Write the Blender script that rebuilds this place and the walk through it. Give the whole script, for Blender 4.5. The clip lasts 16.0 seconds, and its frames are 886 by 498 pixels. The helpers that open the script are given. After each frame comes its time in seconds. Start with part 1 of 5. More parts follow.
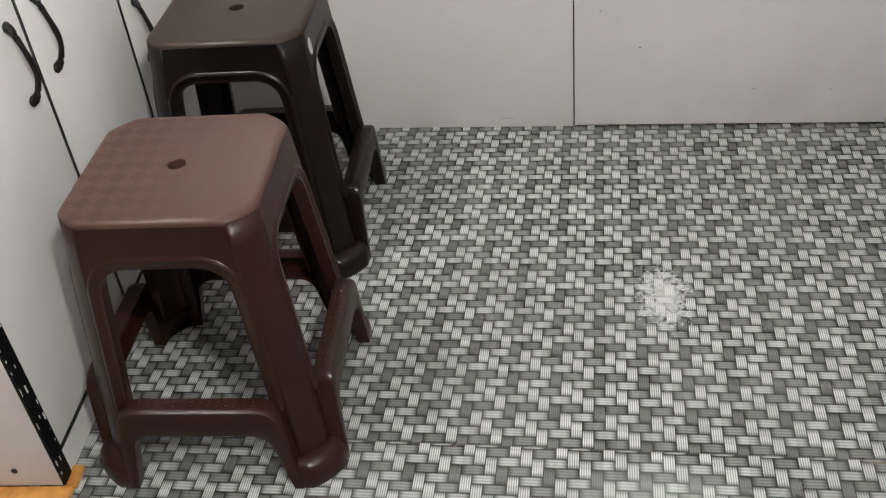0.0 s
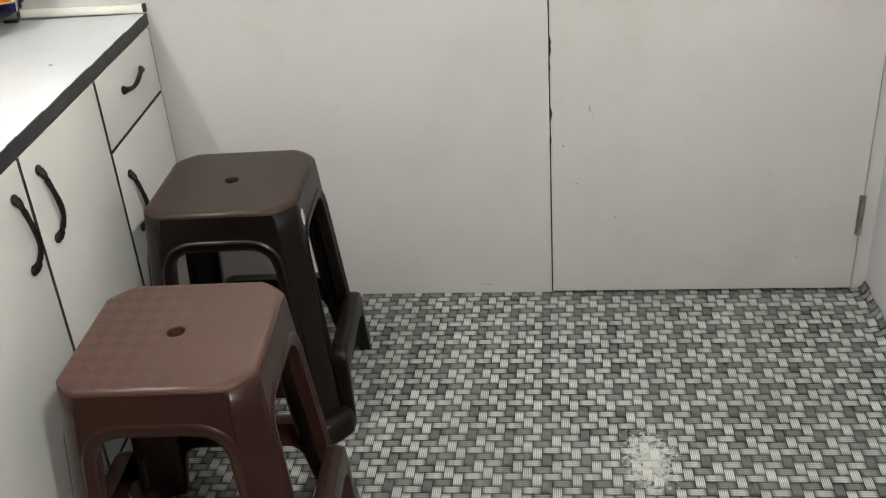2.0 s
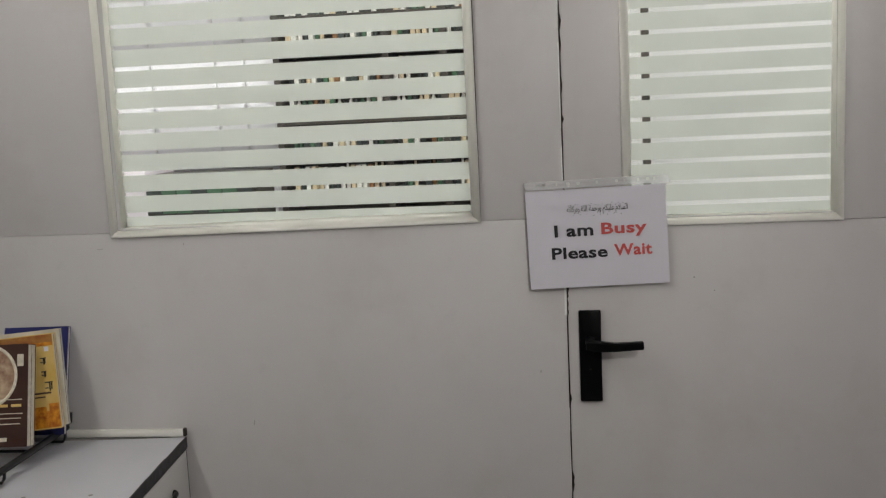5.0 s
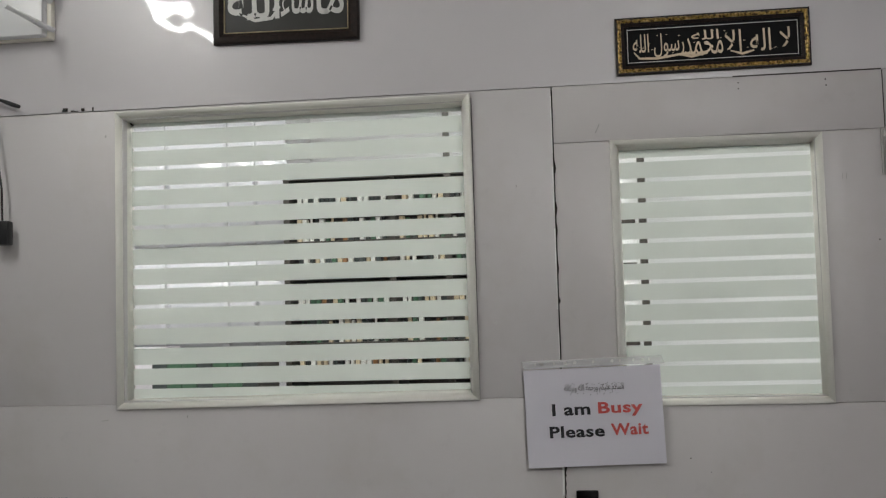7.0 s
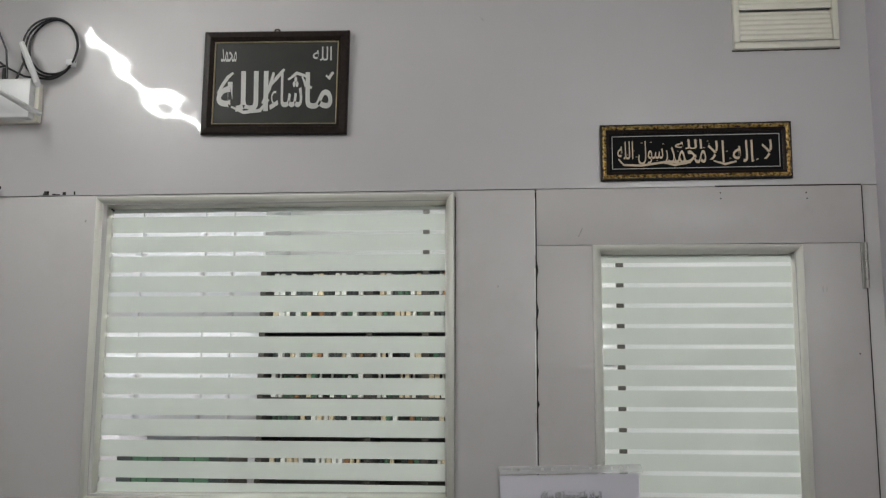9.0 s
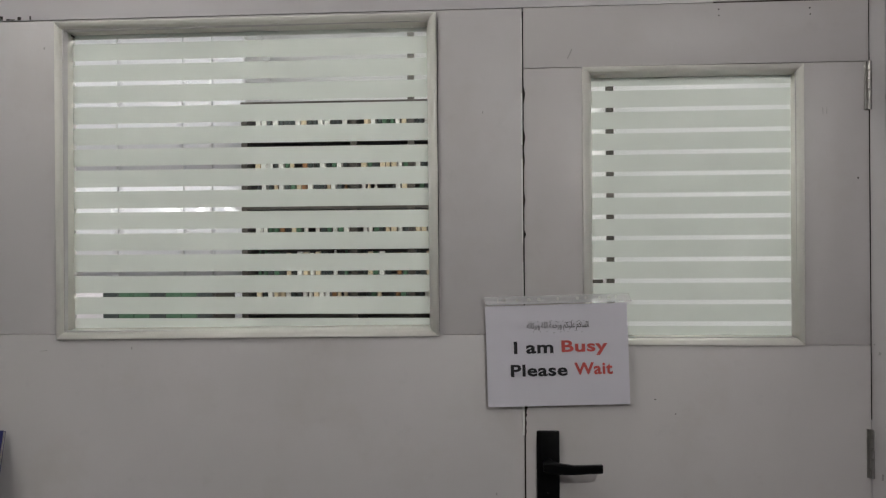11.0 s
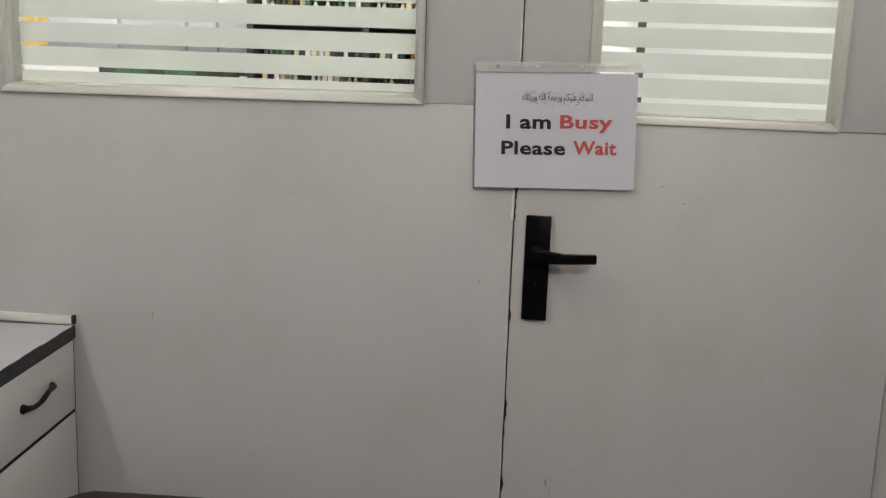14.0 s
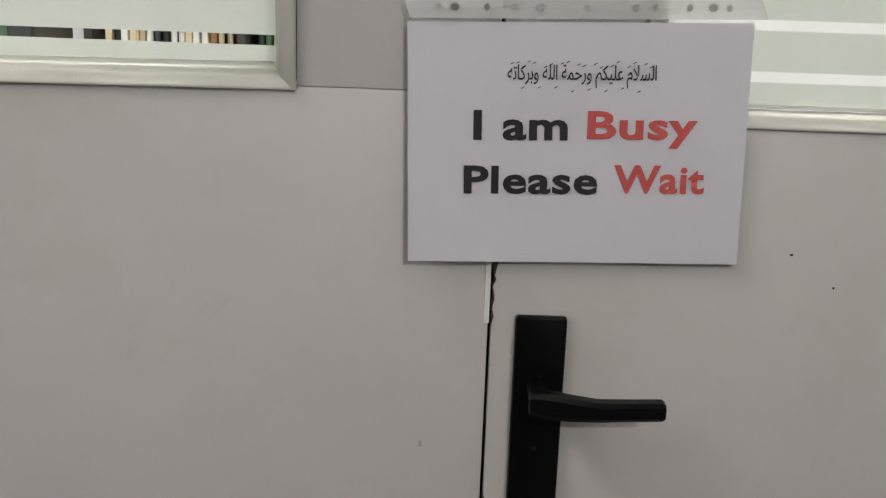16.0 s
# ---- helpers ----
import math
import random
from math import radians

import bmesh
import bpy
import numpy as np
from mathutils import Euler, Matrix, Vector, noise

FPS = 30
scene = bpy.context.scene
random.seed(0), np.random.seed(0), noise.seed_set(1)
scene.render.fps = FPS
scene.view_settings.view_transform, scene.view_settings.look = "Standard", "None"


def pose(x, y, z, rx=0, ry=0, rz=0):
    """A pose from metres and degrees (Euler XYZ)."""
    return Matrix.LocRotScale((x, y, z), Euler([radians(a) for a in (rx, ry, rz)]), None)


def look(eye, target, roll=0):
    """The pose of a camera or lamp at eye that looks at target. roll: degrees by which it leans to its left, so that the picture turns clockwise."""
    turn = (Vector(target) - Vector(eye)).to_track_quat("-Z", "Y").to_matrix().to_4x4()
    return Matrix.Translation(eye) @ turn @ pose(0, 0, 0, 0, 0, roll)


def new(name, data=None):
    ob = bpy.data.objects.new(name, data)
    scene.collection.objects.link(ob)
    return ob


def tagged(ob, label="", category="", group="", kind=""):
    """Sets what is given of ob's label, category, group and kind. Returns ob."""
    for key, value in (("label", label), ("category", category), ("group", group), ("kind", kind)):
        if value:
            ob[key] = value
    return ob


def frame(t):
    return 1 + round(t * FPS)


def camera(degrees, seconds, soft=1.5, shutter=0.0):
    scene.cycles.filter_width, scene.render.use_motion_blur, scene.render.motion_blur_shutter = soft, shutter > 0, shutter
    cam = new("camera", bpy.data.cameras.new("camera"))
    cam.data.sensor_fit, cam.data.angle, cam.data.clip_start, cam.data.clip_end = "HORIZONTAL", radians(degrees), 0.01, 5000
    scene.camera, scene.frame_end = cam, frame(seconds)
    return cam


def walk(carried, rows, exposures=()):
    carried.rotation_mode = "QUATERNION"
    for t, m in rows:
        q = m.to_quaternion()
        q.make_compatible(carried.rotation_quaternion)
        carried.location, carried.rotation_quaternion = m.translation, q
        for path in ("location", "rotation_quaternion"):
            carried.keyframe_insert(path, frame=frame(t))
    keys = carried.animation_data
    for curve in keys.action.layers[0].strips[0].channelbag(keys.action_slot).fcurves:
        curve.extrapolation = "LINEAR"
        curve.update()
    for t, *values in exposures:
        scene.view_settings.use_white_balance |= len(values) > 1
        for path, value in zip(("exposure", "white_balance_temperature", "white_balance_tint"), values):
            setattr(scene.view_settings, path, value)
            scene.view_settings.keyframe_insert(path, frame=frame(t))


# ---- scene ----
cam = camera(48.4, 16.0, 1.25)
PATH = [
    (0, (0.043, -2.077, 1.264), (-0.253, -0.528, 0.035), -6.2),
    (0.2, (0.022, -2.083, 1.259), (-0.229, -0.586, -0.04), -6.2),
    (0.5, (0.011, -2.089, 1.258), (-0.224, -0.598, -0.054), -6.1),
    (1, (-0.004, -2.1, 1.264), (-0.231, -0.53, 0.046), -5.0),
    (1.5, (-0.001, -2.106, 1.279), (-0.221, -0.449, 0.181), -4.5),
    (2, (0.001, -2.113, 1.296), (-0.219, -0.373, 0.334), -4.4),
    (2.5, (0.003, -2.109, 1.323), (-0.249, -0.299, 0.511), -4.6),
    (3, (0.0, -2.109, 1.348), (-0.257, -0.241, 0.679), -4.6),
    (3.5, (-0.003, -2.111, 1.372), (-0.257, -0.197, 0.847), -4.2),
    (4, (-0.02, -2.109, 1.434), (-0.254, -0.181, 0.958), -3.7),
    (4.5, (-0.026, -2.117, 1.463), (-0.253, -0.171, 1.064), -3.3),
    (4.7, (-0.021, -2.125, 1.463), (-0.252, -0.169, 1.114), -3.0),
    (6.8, (0.002, -2.213, 1.409), (-0.233, -0.229, 1.518), -1.7),
    (7, (0.005, -2.212, 1.416), (-0.228, -0.23, 1.548), -1.6),
    (7.5, (0.008, -2.216, 1.437), (-0.203, -0.239, 1.65), -1.0),
    (8, (0.006, -2.209, 1.445), (-0.2, -0.24, 1.73), -0.3),
    (8.2, (0.002, -2.206, 1.446), (-0.194, -0.239, 1.756), -0.2),
    (10.3, (-0.01, -2.157, 1.441), (-0.188, -0.179, 1.669), 0.4),
    (10.5, (-0.006, -2.141, 1.435), (-0.186, -0.155, 1.578), 0.2),
    (11, (-0.002, -2.105, 1.406), (-0.163, -0.112, 1.409), -0.4),
    (11.5, (-0.002, -2.079, 1.377), (-0.16, -0.09, 1.232), -0.6),
    (12, (-0.006, -2.062, 1.363), (-0.165, -0.083, 1.122), -0.6),
    (12.5, (-0.019, -2.046, 1.376), (-0.172, -0.083, 1.025), -0.7),
    (13, (-0.013, -2.042, 1.362), (-0.159, -0.074, 1.036), -0.4),
    (13.5, (0.011, -2.008, 1.31), (-0.103, -0.039, 0.979), 2.4),
    (14, (0.076, -1.87, 1.304), (-0.143, 0.083, 0.931), 2.1),
    (14.5, (0.048, -1.689, 1.319), (-0.13, 0.256, 0.885), 1.8),
    (15, (-0.02, -1.455, 1.322), (-0.083, 0.49, 0.862), 0.9),
    (15.5, (-0.015, -1.137, 1.314), (-0.02, 0.808, 0.851), 1.2),
    (16, (-0.032, -0.886, 1.3), (-0.061, 1.056, 0.821), 2.0),
]
# stops over the clip: the camera opens up for the floor and closes for the lit panels
EXPOSURE = [(0, 2.10, 6610, 9), (0.5, 2.28, 6610, 9), (1.0, 2.33, 6650, 9), (1.5, 2.08, 6830, 7), (2.0, 1.93, 6810, 5), (2.5, 1.74, 6850, 6), (3.0, 1.48, 6860, 6), (3.5, 1.11, 6850, 6), (4.5, 0.67, 6780, 11), (7, 0.31, 6520, 10), (8, 0.37, 6480, 9), (10.5, 0.25, 6440, 10), (11, 0.21, 6580, 12), (12.5, 0.55, 6830, 11), (14.5, 0.79, 6860, 10), (16, 0.77, 6790, 11)]
walk(cam, [(t, look(eye, target, roll)) for t, eye, target, roll in PATH], EXPOSURE)

# ---- world and lights ----
world = bpy.data.worlds.new("night_outside")
scene.world = world
world.use_nodes = True
world.node_tree.nodes["Background"].inputs[0].default_value = (0.02, 0.022, 0.026, 1)
TUBE_POWER = 63.0      # left tube lamp
SPOT_POWER = 95.0     # round lamp in the ceiling
WALL_LAMP_POWER = 325.0     # round lamp on the side wall
SHOP_POWER = 24.0      # ceiling panels of the shop


# ---- materials ----
def mat_base(name):
    m = bpy.data.materials.new(name)
    m.use_nodes = True
    nt = m.node_tree
    return m, nt, nt.nodes["Principled BSDF"]


def add(nt, kind, **sets):
    n = nt.nodes.new(kind)
    for k, v in sets.items():
        if k == "operation":
            n.operation = v
        elif k == "data_type":
            n.data_type = v
        else:
            n.inputs[k.replace("_", " ")].default_value = v
    return n


def coords(nt, scale=(1, 1, 1)):
    tc = nt.nodes.new("ShaderNodeTexCoord")
    mp = nt.nodes.new("ShaderNodeMapping")
    mp.inputs["Scale"].default_value = scale
    nt.links.new(tc.outputs["Object"], mp.inputs["Vector"])
    return mp.outputs["Vector"]


def ramp(nt, src, stops):
    r = nt.nodes.new("ShaderNodeValToRGB")
    el = r.color_ramp.elements
    while len(el) < len(stops):
        el.new(0.5)
    for e, (p, c) in zip(el, stops):
        e.position = p
        e.color = (*c, 1) if len(c) == 3 else c
    nt.links.new(src, r.inputs[0])
    return r.outputs[0]


def mixc(nt, fac, a, b, mode="MIX"):
    n = nt.nodes.new("ShaderNodeMix")
    n.data_type = "RGBA"
    n.blend_type = mode
    for sock, v in ((n.inputs[0], fac), (n.inputs[6], a), (n.inputs[7], b)):
        if hasattr(v, "links"):
            nt.links.new(v, sock)
        elif isinstance(v, tuple):
            sock.default_value = (*v, 1)
        else:
            sock.default_value = v
    return n.outputs[2]


def noise_tex(nt, vec, scale, detail=4, rough=0.55):
    n = add(nt, "ShaderNodeTexNoise", Scale=scale, Detail=detail, Roughness=rough)
    nt.links.new(vec, n.inputs["Vector"])
    return n.outputs[0]


def bump(nt, bsdf, height, strength, dist):
    b = nt.nodes.new("ShaderNodeBump")
    b.inputs["Strength"].default_value = strength
    b.inputs["Distance"].default_value = dist
    nt.links.new(height, b.inputs["Height"])
    nt.links.new(b.outputs[0], bsdf.inputs["Normal"])


def surface(name, col, rough=0.5, var=0.06, scale=5.0, metal=0.0, grain=0.0, grain_scale=300.0, spots=0.0, coat=0.0, spec=0.5, smudge=0.0):
    """A paint, plastic or board: broad unevenness, fine grain, a few specks."""
    m, nt, b = mat_base(name)
    v = coords(nt)
    lo = tuple(c * (1 - var) for c in col)
    hi = tuple(min(1, c * (1 + var)) for c in col)
    c = ramp(nt, noise_tex(nt, v, scale), [(0.3, lo), (0.7, hi)])
    if spots:
        s = ramp(nt, noise_tex(nt, v, 38, 3, 0.7), [(0.70, (0, 0, 0)), (0.76, (spots,) * 3)])
        c = mixc(nt, s, c, tuple(x * 0.55 for x in col))
    if smudge:
        s = ramp(nt, noise_tex(nt, v, 3.4, 6, 0.62), [(0.52, (0, 0, 0)), (0.74, (smudge,) * 3)])
        c = mixc(nt, s, c, tuple(x * k for x, k in zip(col, (0.80, 0.77, 0.70))))
        s = ramp(nt, noise_tex(nt, v, 17.0, 5, 0.7), [(0.60, (0, 0, 0)), (0.78, (smudge,) * 3)])
        c = mixc(nt, s, c, tuple(x * 0.82 for x in col))
    nt.links.new(c, b.inputs["Base Color"])
    r = ramp(nt, noise_tex(nt, v, scale * 2.3), [(0.3, (max(0.02, rough - 0.06),) * 3), (0.7, (rough + 0.06,) * 3)])
    nt.links.new(r, b.inputs["Roughness"])
    b.inputs["Metallic"].default_value = metal
    b.inputs["Coat Weight"].default_value = coat
    b.inputs["Specular IOR Level"].default_value = spec
    if grain:
        bump(nt, b, noise_tex(nt, v, grain_scale, 2), grain, 0.001)
    return m


WALL = surface("wall_laminate", (0.613, 0.586, 0.584), 0.42, 0.035, 2.2, grain=0.12, grain_scale=110, spots=0.07, smudge=0.4)
DOOR_W = surface("door_laminate", (0.604, 0.574, 0.568), 0.42, 0.035, 2.6, grain=0.12, grain_scale=110, spots=0.07, smudge=0.4)
SIDE_WALL = surface("side_wall_paint", (0.66, 0.62, 0.68), 0.5, 0.03, 2.0, grain=0.1)
PLASTER = surface("plaster", (0.42, 0.41, 0.40), 0.7, 0.03, 2.0, grain=0.2)
# for the walls out of view: dark, so less light bounces back
DIM_WALL = surface("dim_unseen_wall", (0.20, 0.19, 0.18), 0.7, 0.05, 2.0, grain=0.2)
TRIM = surface("cream_trim", (0.82, 0.805, 0.745), 0.35, 0.04, 9.0, grain=0.05)
CAB = surface("cabinet_laminate", (0.66, 0.65, 0.63), 0.38, 0.02, 3.0, grain=0.05, spots=0.04)
END_PANEL = surface("pinkish_end_board", (0.54, 0.49, 0.50), 0.42, 0.03, 3.0, grain=0.05, spots=0.06, smudge=0.3)
COUNTER = surface("counter_laminate", (0.65, 0.65, 0.70), 0.33, 0.02, 4.0, spots=0.08)
BAND = surface("dark_edge_band", (0.034, 0.034, 0.037), 0.5, 0.2, 30.0, grain=0.2, spec=0.3)
BLACK = surface("black_paint", (0.003, 0.003, 0.0035), 0.36, 0.2, 30.0, grain=0.05, spec=0.12)
PULL = surface("bronze_black_metal", (0.008, 0.007, 0.0065), 0.45, 0.3, 60.0, spec=0.25)
DARK = surface("dark_void", (0.006, 0.006, 0.006), 0.8)
CHIP = surface("chipped_board", (0.03, 0.022, 0.018), 0.8, 0.4, 60.0)
STEEL = surface("hinge_steel", (0.36, 0.35, 0.33), 0.38, 0.1, 60.0, metal=0.9)
WHITE_PLASTIC = surface("white_plastic", (0.80, 0.80, 0.80), 0.3, 0.02, 8.0)
CREAM_PLASTIC = surface("aged_white_plastic", (0.86, 0.83, 0.72), 0.35, 0.05, 14.0)
LEAK_WHITE = surface("white_light_leak", (0.92, 0.92, 0.90), 0.25, 0.02, 30.0)
CABLE = surface("black_cable", (0.015, 0.015, 0.016), 0.4)
PAPER = surface("white_paper", (0.71, 0.688, 0.752), 0.6, 0.015, 12.0)
INK = surface("black_ink", (0.016, 0.015, 0.02), 0.5)
RED_INK = surface("red_ink", (0.62, 0.10, 0.09), 0.5, 0.05, 60)
PAGES = surface("page_edges", (0.70, 0.65, 0.53), 0.7, 0.2, 90.0)


def carved_gold():
    """Gilt relief: bright leaf on the high parts, dark brown in the hollows."""
    m, nt, b = mat_base("carved_gold_leaf")
    v = coords(nt)
    n = noise_tex(nt, v, 150, 3, 0.6)
    nt.links.new(ramp(nt, n, [(0.40, (0.06, 0.03, 0.01)), (0.50, (0.62, 0.40, 0.10)), (0.64, (0.95, 0.75, 0.36))]), b.inputs["Base Color"])
    nt.links.new(ramp(nt, n, [(0.42, (0.1,) * 3), (0.5, (0.95,) * 3)]), b.inputs["Metallic"])
    b.inputs["Roughness"].default_value = 0.28
    bump(nt, b, n, 1.0, 0.003)
    return m


GOLD = carved_gold()
FRAME_BROWN = surface("dark_brown_frame", (0.017, 0.010, 0.008), 0.42, 0.5, 120.0, grain=0.6, grain_scale=220, spec=0.25)
SLATE = surface("charcoal_ground", (0.030, 0.029, 0.026), 0.40, 0.14, 12.0, spec=0.3)
BLACK_GROUND = surface("black_velvet_ground", (0.004, 0.004, 0.0045), 0.6, spec=0.12)
SILVER_INK = surface("silver_white_ink", (0.62, 0.61, 0.58), 0.45, 0.05, 40)
PALE_GOLD = surface("pale_gold_bead", (0.62, 0.53, 0.33), 0.35, 0.4, 260.0, metal=0.6, grain=0.7, grain_scale=320)
GOLD_INK = surface("pale_gold_ink", (0.55, 0.44, 0.31), 0.45, 0.15, 60, metal=0.15)
ORANGE_TAPE = surface("orange_wood_strip", (0.50, 0.22, 0.045), 0.5, 0.25, 40)
SHOP_WHITE = surface("shop_gloss_white", (0.62, 0.62, 0.67), 0.08, 0.02, 3.0)
SHOP_WALL = surface("shop_wall", (0.76, 0.76, 0.78), 0.6, 0.02, 3.0)
SHOP_DARK = surface("shop_dark_wood", (0.04, 0.035, 0.03), 0.4, 0.3, 14)
SHOP_DESK = surface("shop_desk_brown", (0.22, 0.12, 0.08), 0.35, 0.25, 18)
SHOP_FLOOR = surface("shop_floor", (0.45, 0.45, 0.44), 0.3, 0.08, 3)


def glossy_upper():
    """Upper laminate: shiny, bowed a little, so that it mirrors lamps in wavy streaks."""
    m, nt, b = mat_base("glossy_upper_laminate")
    v = coords(nt)
    c = ramp(nt, noise_tex(nt, v, 2.0), [(0.3, (0.59, 0.566, 0.575)), (0.7, (0.625, 0.597, 0.61))])
    nt.links.new(c, b.inputs["Base Color"])
    # polished by the counter, duller over the door
    sep = nt.nodes.new("ShaderNodeSeparateXYZ")
    nt.links.new(v, sep.inputs[0])
    mr = nt.nodes.new("ShaderNodeMapRange")
    nt.links.new(sep.outputs[0], mr.inputs[0])
    for k, val in ((1, -0.7), (2, 0.1), (3, 0.055), (4, 0.17)):
        mr.inputs[k].default_value = val
    nt.links.new(mr.outputs[0], b.inputs["Coat Roughness"])
    mw = nt.nodes.new("ShaderNodeMapRange")
    nt.links.new(sep.outputs[0], mw.inputs[0])
    for k, val in ((1, -0.6), (2, 0.1), (3, 0.8), (4, 0.30)):
        mw.inputs[k].default_value = val
    nt.links.new(mw.outputs[0], b.inputs["Coat Weight"])
    b.inputs["Roughness"].default_value = 0.34
    h = noise_tex(nt, v, 6.0, 1.5, 0.42)
    bp = nt.nodes.new("ShaderNodeBump")
    bp.inputs["Strength"].default_value = 1.0
    bp.inputs["Distance"].default_value = 0.0056
    nt.links.new(h, bp.inputs["Height"])
    nt.links.new(bp.outputs[0], b.inputs["Coat Normal"])
    return m


GLOSS = glossy_upper()


def plastic_stool(name, col, checker):
    m, nt, b = mat_base(name)
    v = coords(nt)
    lo, hi = tuple(c * 0.92 for c in col), tuple(c * 1.09 for c in col)
    c = ramp(nt, noise_tex(nt, v, 6, 2), [(0.25, lo), (0.75, hi)])
    rough = ramp(nt, noise_tex(nt, v, 5, 1), [(0.2, (0.28,) * 3), (0.8, (0.33,) * 3)])
    if checker:
        ck = add(nt, "ShaderNodeTexChecker", Scale=44.0)
        rot = nt.nodes.new("ShaderNodeMapping")
        rot.inputs["Rotation"].default_value = (0, 0, 0.785)
        nt.links.new(v, rot.inputs["Vector"])
        nt.links.new(rot.outputs[0], ck.inputs["Vector"])
        sx = nt.nodes.new("ShaderNodeSeparateXYZ")
        nt.links.new(v, sx.inputs[0])
        wm = nt.nodes.new("ShaderNodeMapRange")
        for k, val in ((1, 0.06), (2, -0.08), (3, 0.12), (4, 1.0)):
            wm.inputs[k].default_value = val
        nt.links.new(sx.outputs[0], wm.inputs[0])
        wear = wm.outputs[0]
        f = nt.nodes.new("ShaderNodeMath")
        f.operation = "MULTIPLY"
        nt.links.new(ck.outputs["Fac"], f.inputs[0])
        nt.links.new(wear, f.inputs[1])
        c = mixc(nt, f.outputs[0], c, tuple(x * 0.76 for x in col))
        rough = mixc(nt, f.outputs[0], rough, (0.38, 0.38, 0.38))
    nt.links.new(c, b.inputs["Base Color"])
    nt.links.new(rough, b.inputs["Roughness"])
    b.inputs["Specular IOR Level"].default_value = 0.25
    return m


# same red-brown plastic twice: light from above put into the paler seat colour
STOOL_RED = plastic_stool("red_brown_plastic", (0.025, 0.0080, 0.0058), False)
STOOL_RED_LIT = plastic_stool("red_brown_plastic_lit", (0.070, 0.034, 0.027), True)
# dark brown likewise: shaded tone on the body, lit tone on the seat
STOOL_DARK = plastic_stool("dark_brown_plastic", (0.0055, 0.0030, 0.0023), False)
STOOL_DARK_LIT = plastic_stool("dark_brown_plastic_lit", (0.032, 0.0195, 0.0150), False)


def emit(name, col, strength):
    m = bpy.data.materials.new(name)
    m.use_nodes = True
    nt = m.node_tree
    nt.nodes.remove(nt.nodes["Principled BSDF"])
    e = add(nt, "ShaderNodeEmission", Strength=strength)
    e.inputs[0].default_value = (*col, 1)
    nt.links.new(e.outputs[0], nt.nodes["Material Output"].inputs[0])
    return m


TUBE_L = emit("lit_tube", (0.985, 1.0, 0.965), TUBE_POWER)
SPOT_LIT = emit("lit_round_lamp", (0.985, 1.0, 0.965), SPOT_POWER)
WALL_LIT = emit("lit_wall_lamp", (0.985, 1.0, 0.965), WALL_LAMP_POWER)
PANEL_LIT = emit("lit_panel", (1.0, 0.99, 0.95), SHOP_POWER)


def frosted():
    """Frosting film: lets diffused light through, milky green white."""
    m = bpy.data.materials.new("frosted_film")
    m.use_nodes = True
    nt = m.node_tree
    nt.nodes.remove(nt.nodes["Principled BSDF"])
    v = coords(nt)
    col = ramp(nt, noise_tex(nt, v, 5.0), [(0.3, (0.50, 0.537, 0.503)), (0.7, (0.548, 0.585, 0.550))])
    tr = nt.nodes.new("ShaderNodeBsdfTranslucent")
    df = nt.nodes.new("ShaderNodeBsdfDiffuse")
    mx = nt.nodes.new("ShaderNodeMixShader")
    mx.inputs[0].default_value = 0.42
    nt.links.new(col, tr.inputs[0])
    nt.links.new(col, df.inputs[0])
    nt.links.new(tr.outputs[0], mx.inputs[1])
    nt.links.new(df.outputs[0], mx.inputs[2])
    nt.links.new(mx.outputs[0], nt.nodes["Material Output"].inputs[0])
    return m


FROST = frosted()


def glass(name, tint=(0.96, 0.98, 0.96), rough=0.0):
    m = bpy.data.materials.new(name)
    m.use_nodes = True
    nt = m.node_tree
    nt.nodes.remove(nt.nodes["Principled BSDF"])
    t = nt.nodes.new("ShaderNodeBsdfTransparent")
    t.inputs[0].default_value = (*tint, 1)
    g = nt.nodes.new("ShaderNodeBsdfGlossy")
    g.inputs["Roughness"].default_value = rough
    fr = nt.nodes.new("ShaderNodeFresnel")
    fr.inputs[0].default_value = 1.45
    mx = nt.nodes.new("ShaderNodeMixShader")
    nt.links.new(fr.outputs[0], mx.inputs[0])
    nt.links.new(t.outputs[0], mx.inputs[1])
    nt.links.new(g.outputs[0], mx.inputs[2])
    nt.links.new(mx.outputs[0], nt.nodes["Material Output"].inputs[0])
    return m


GLASS = glass("window_glass")


def sleeve_film():
    """Thin clear plastic, slightly milky."""
    m = bpy.data.materials.new("clear_plastic_sleeve")
    m.use_nodes = True
    nt = m.node_tree
    nt.nodes.remove(nt.nodes["Principled BSDF"])
    t = nt.nodes.new("ShaderNodeBsdfTransparent")
    d = nt.nodes.new("ShaderNodeBsdfDiffuse")
    d.inputs[0].default_value = (0.85, 0.85, 0.86, 1)
    mx = nt.nodes.new("ShaderNodeMixShader")
    mx.inputs[0].default_value = 0.30
    nt.links.new(t.outputs[0], mx.inputs[1])
    nt.links.new(d.outputs[0], mx.inputs[2])
    nt.links.new(mx.outputs[0], nt.nodes["Material Output"].inputs[0])
    return m


SLEEVE = sleeve_film()


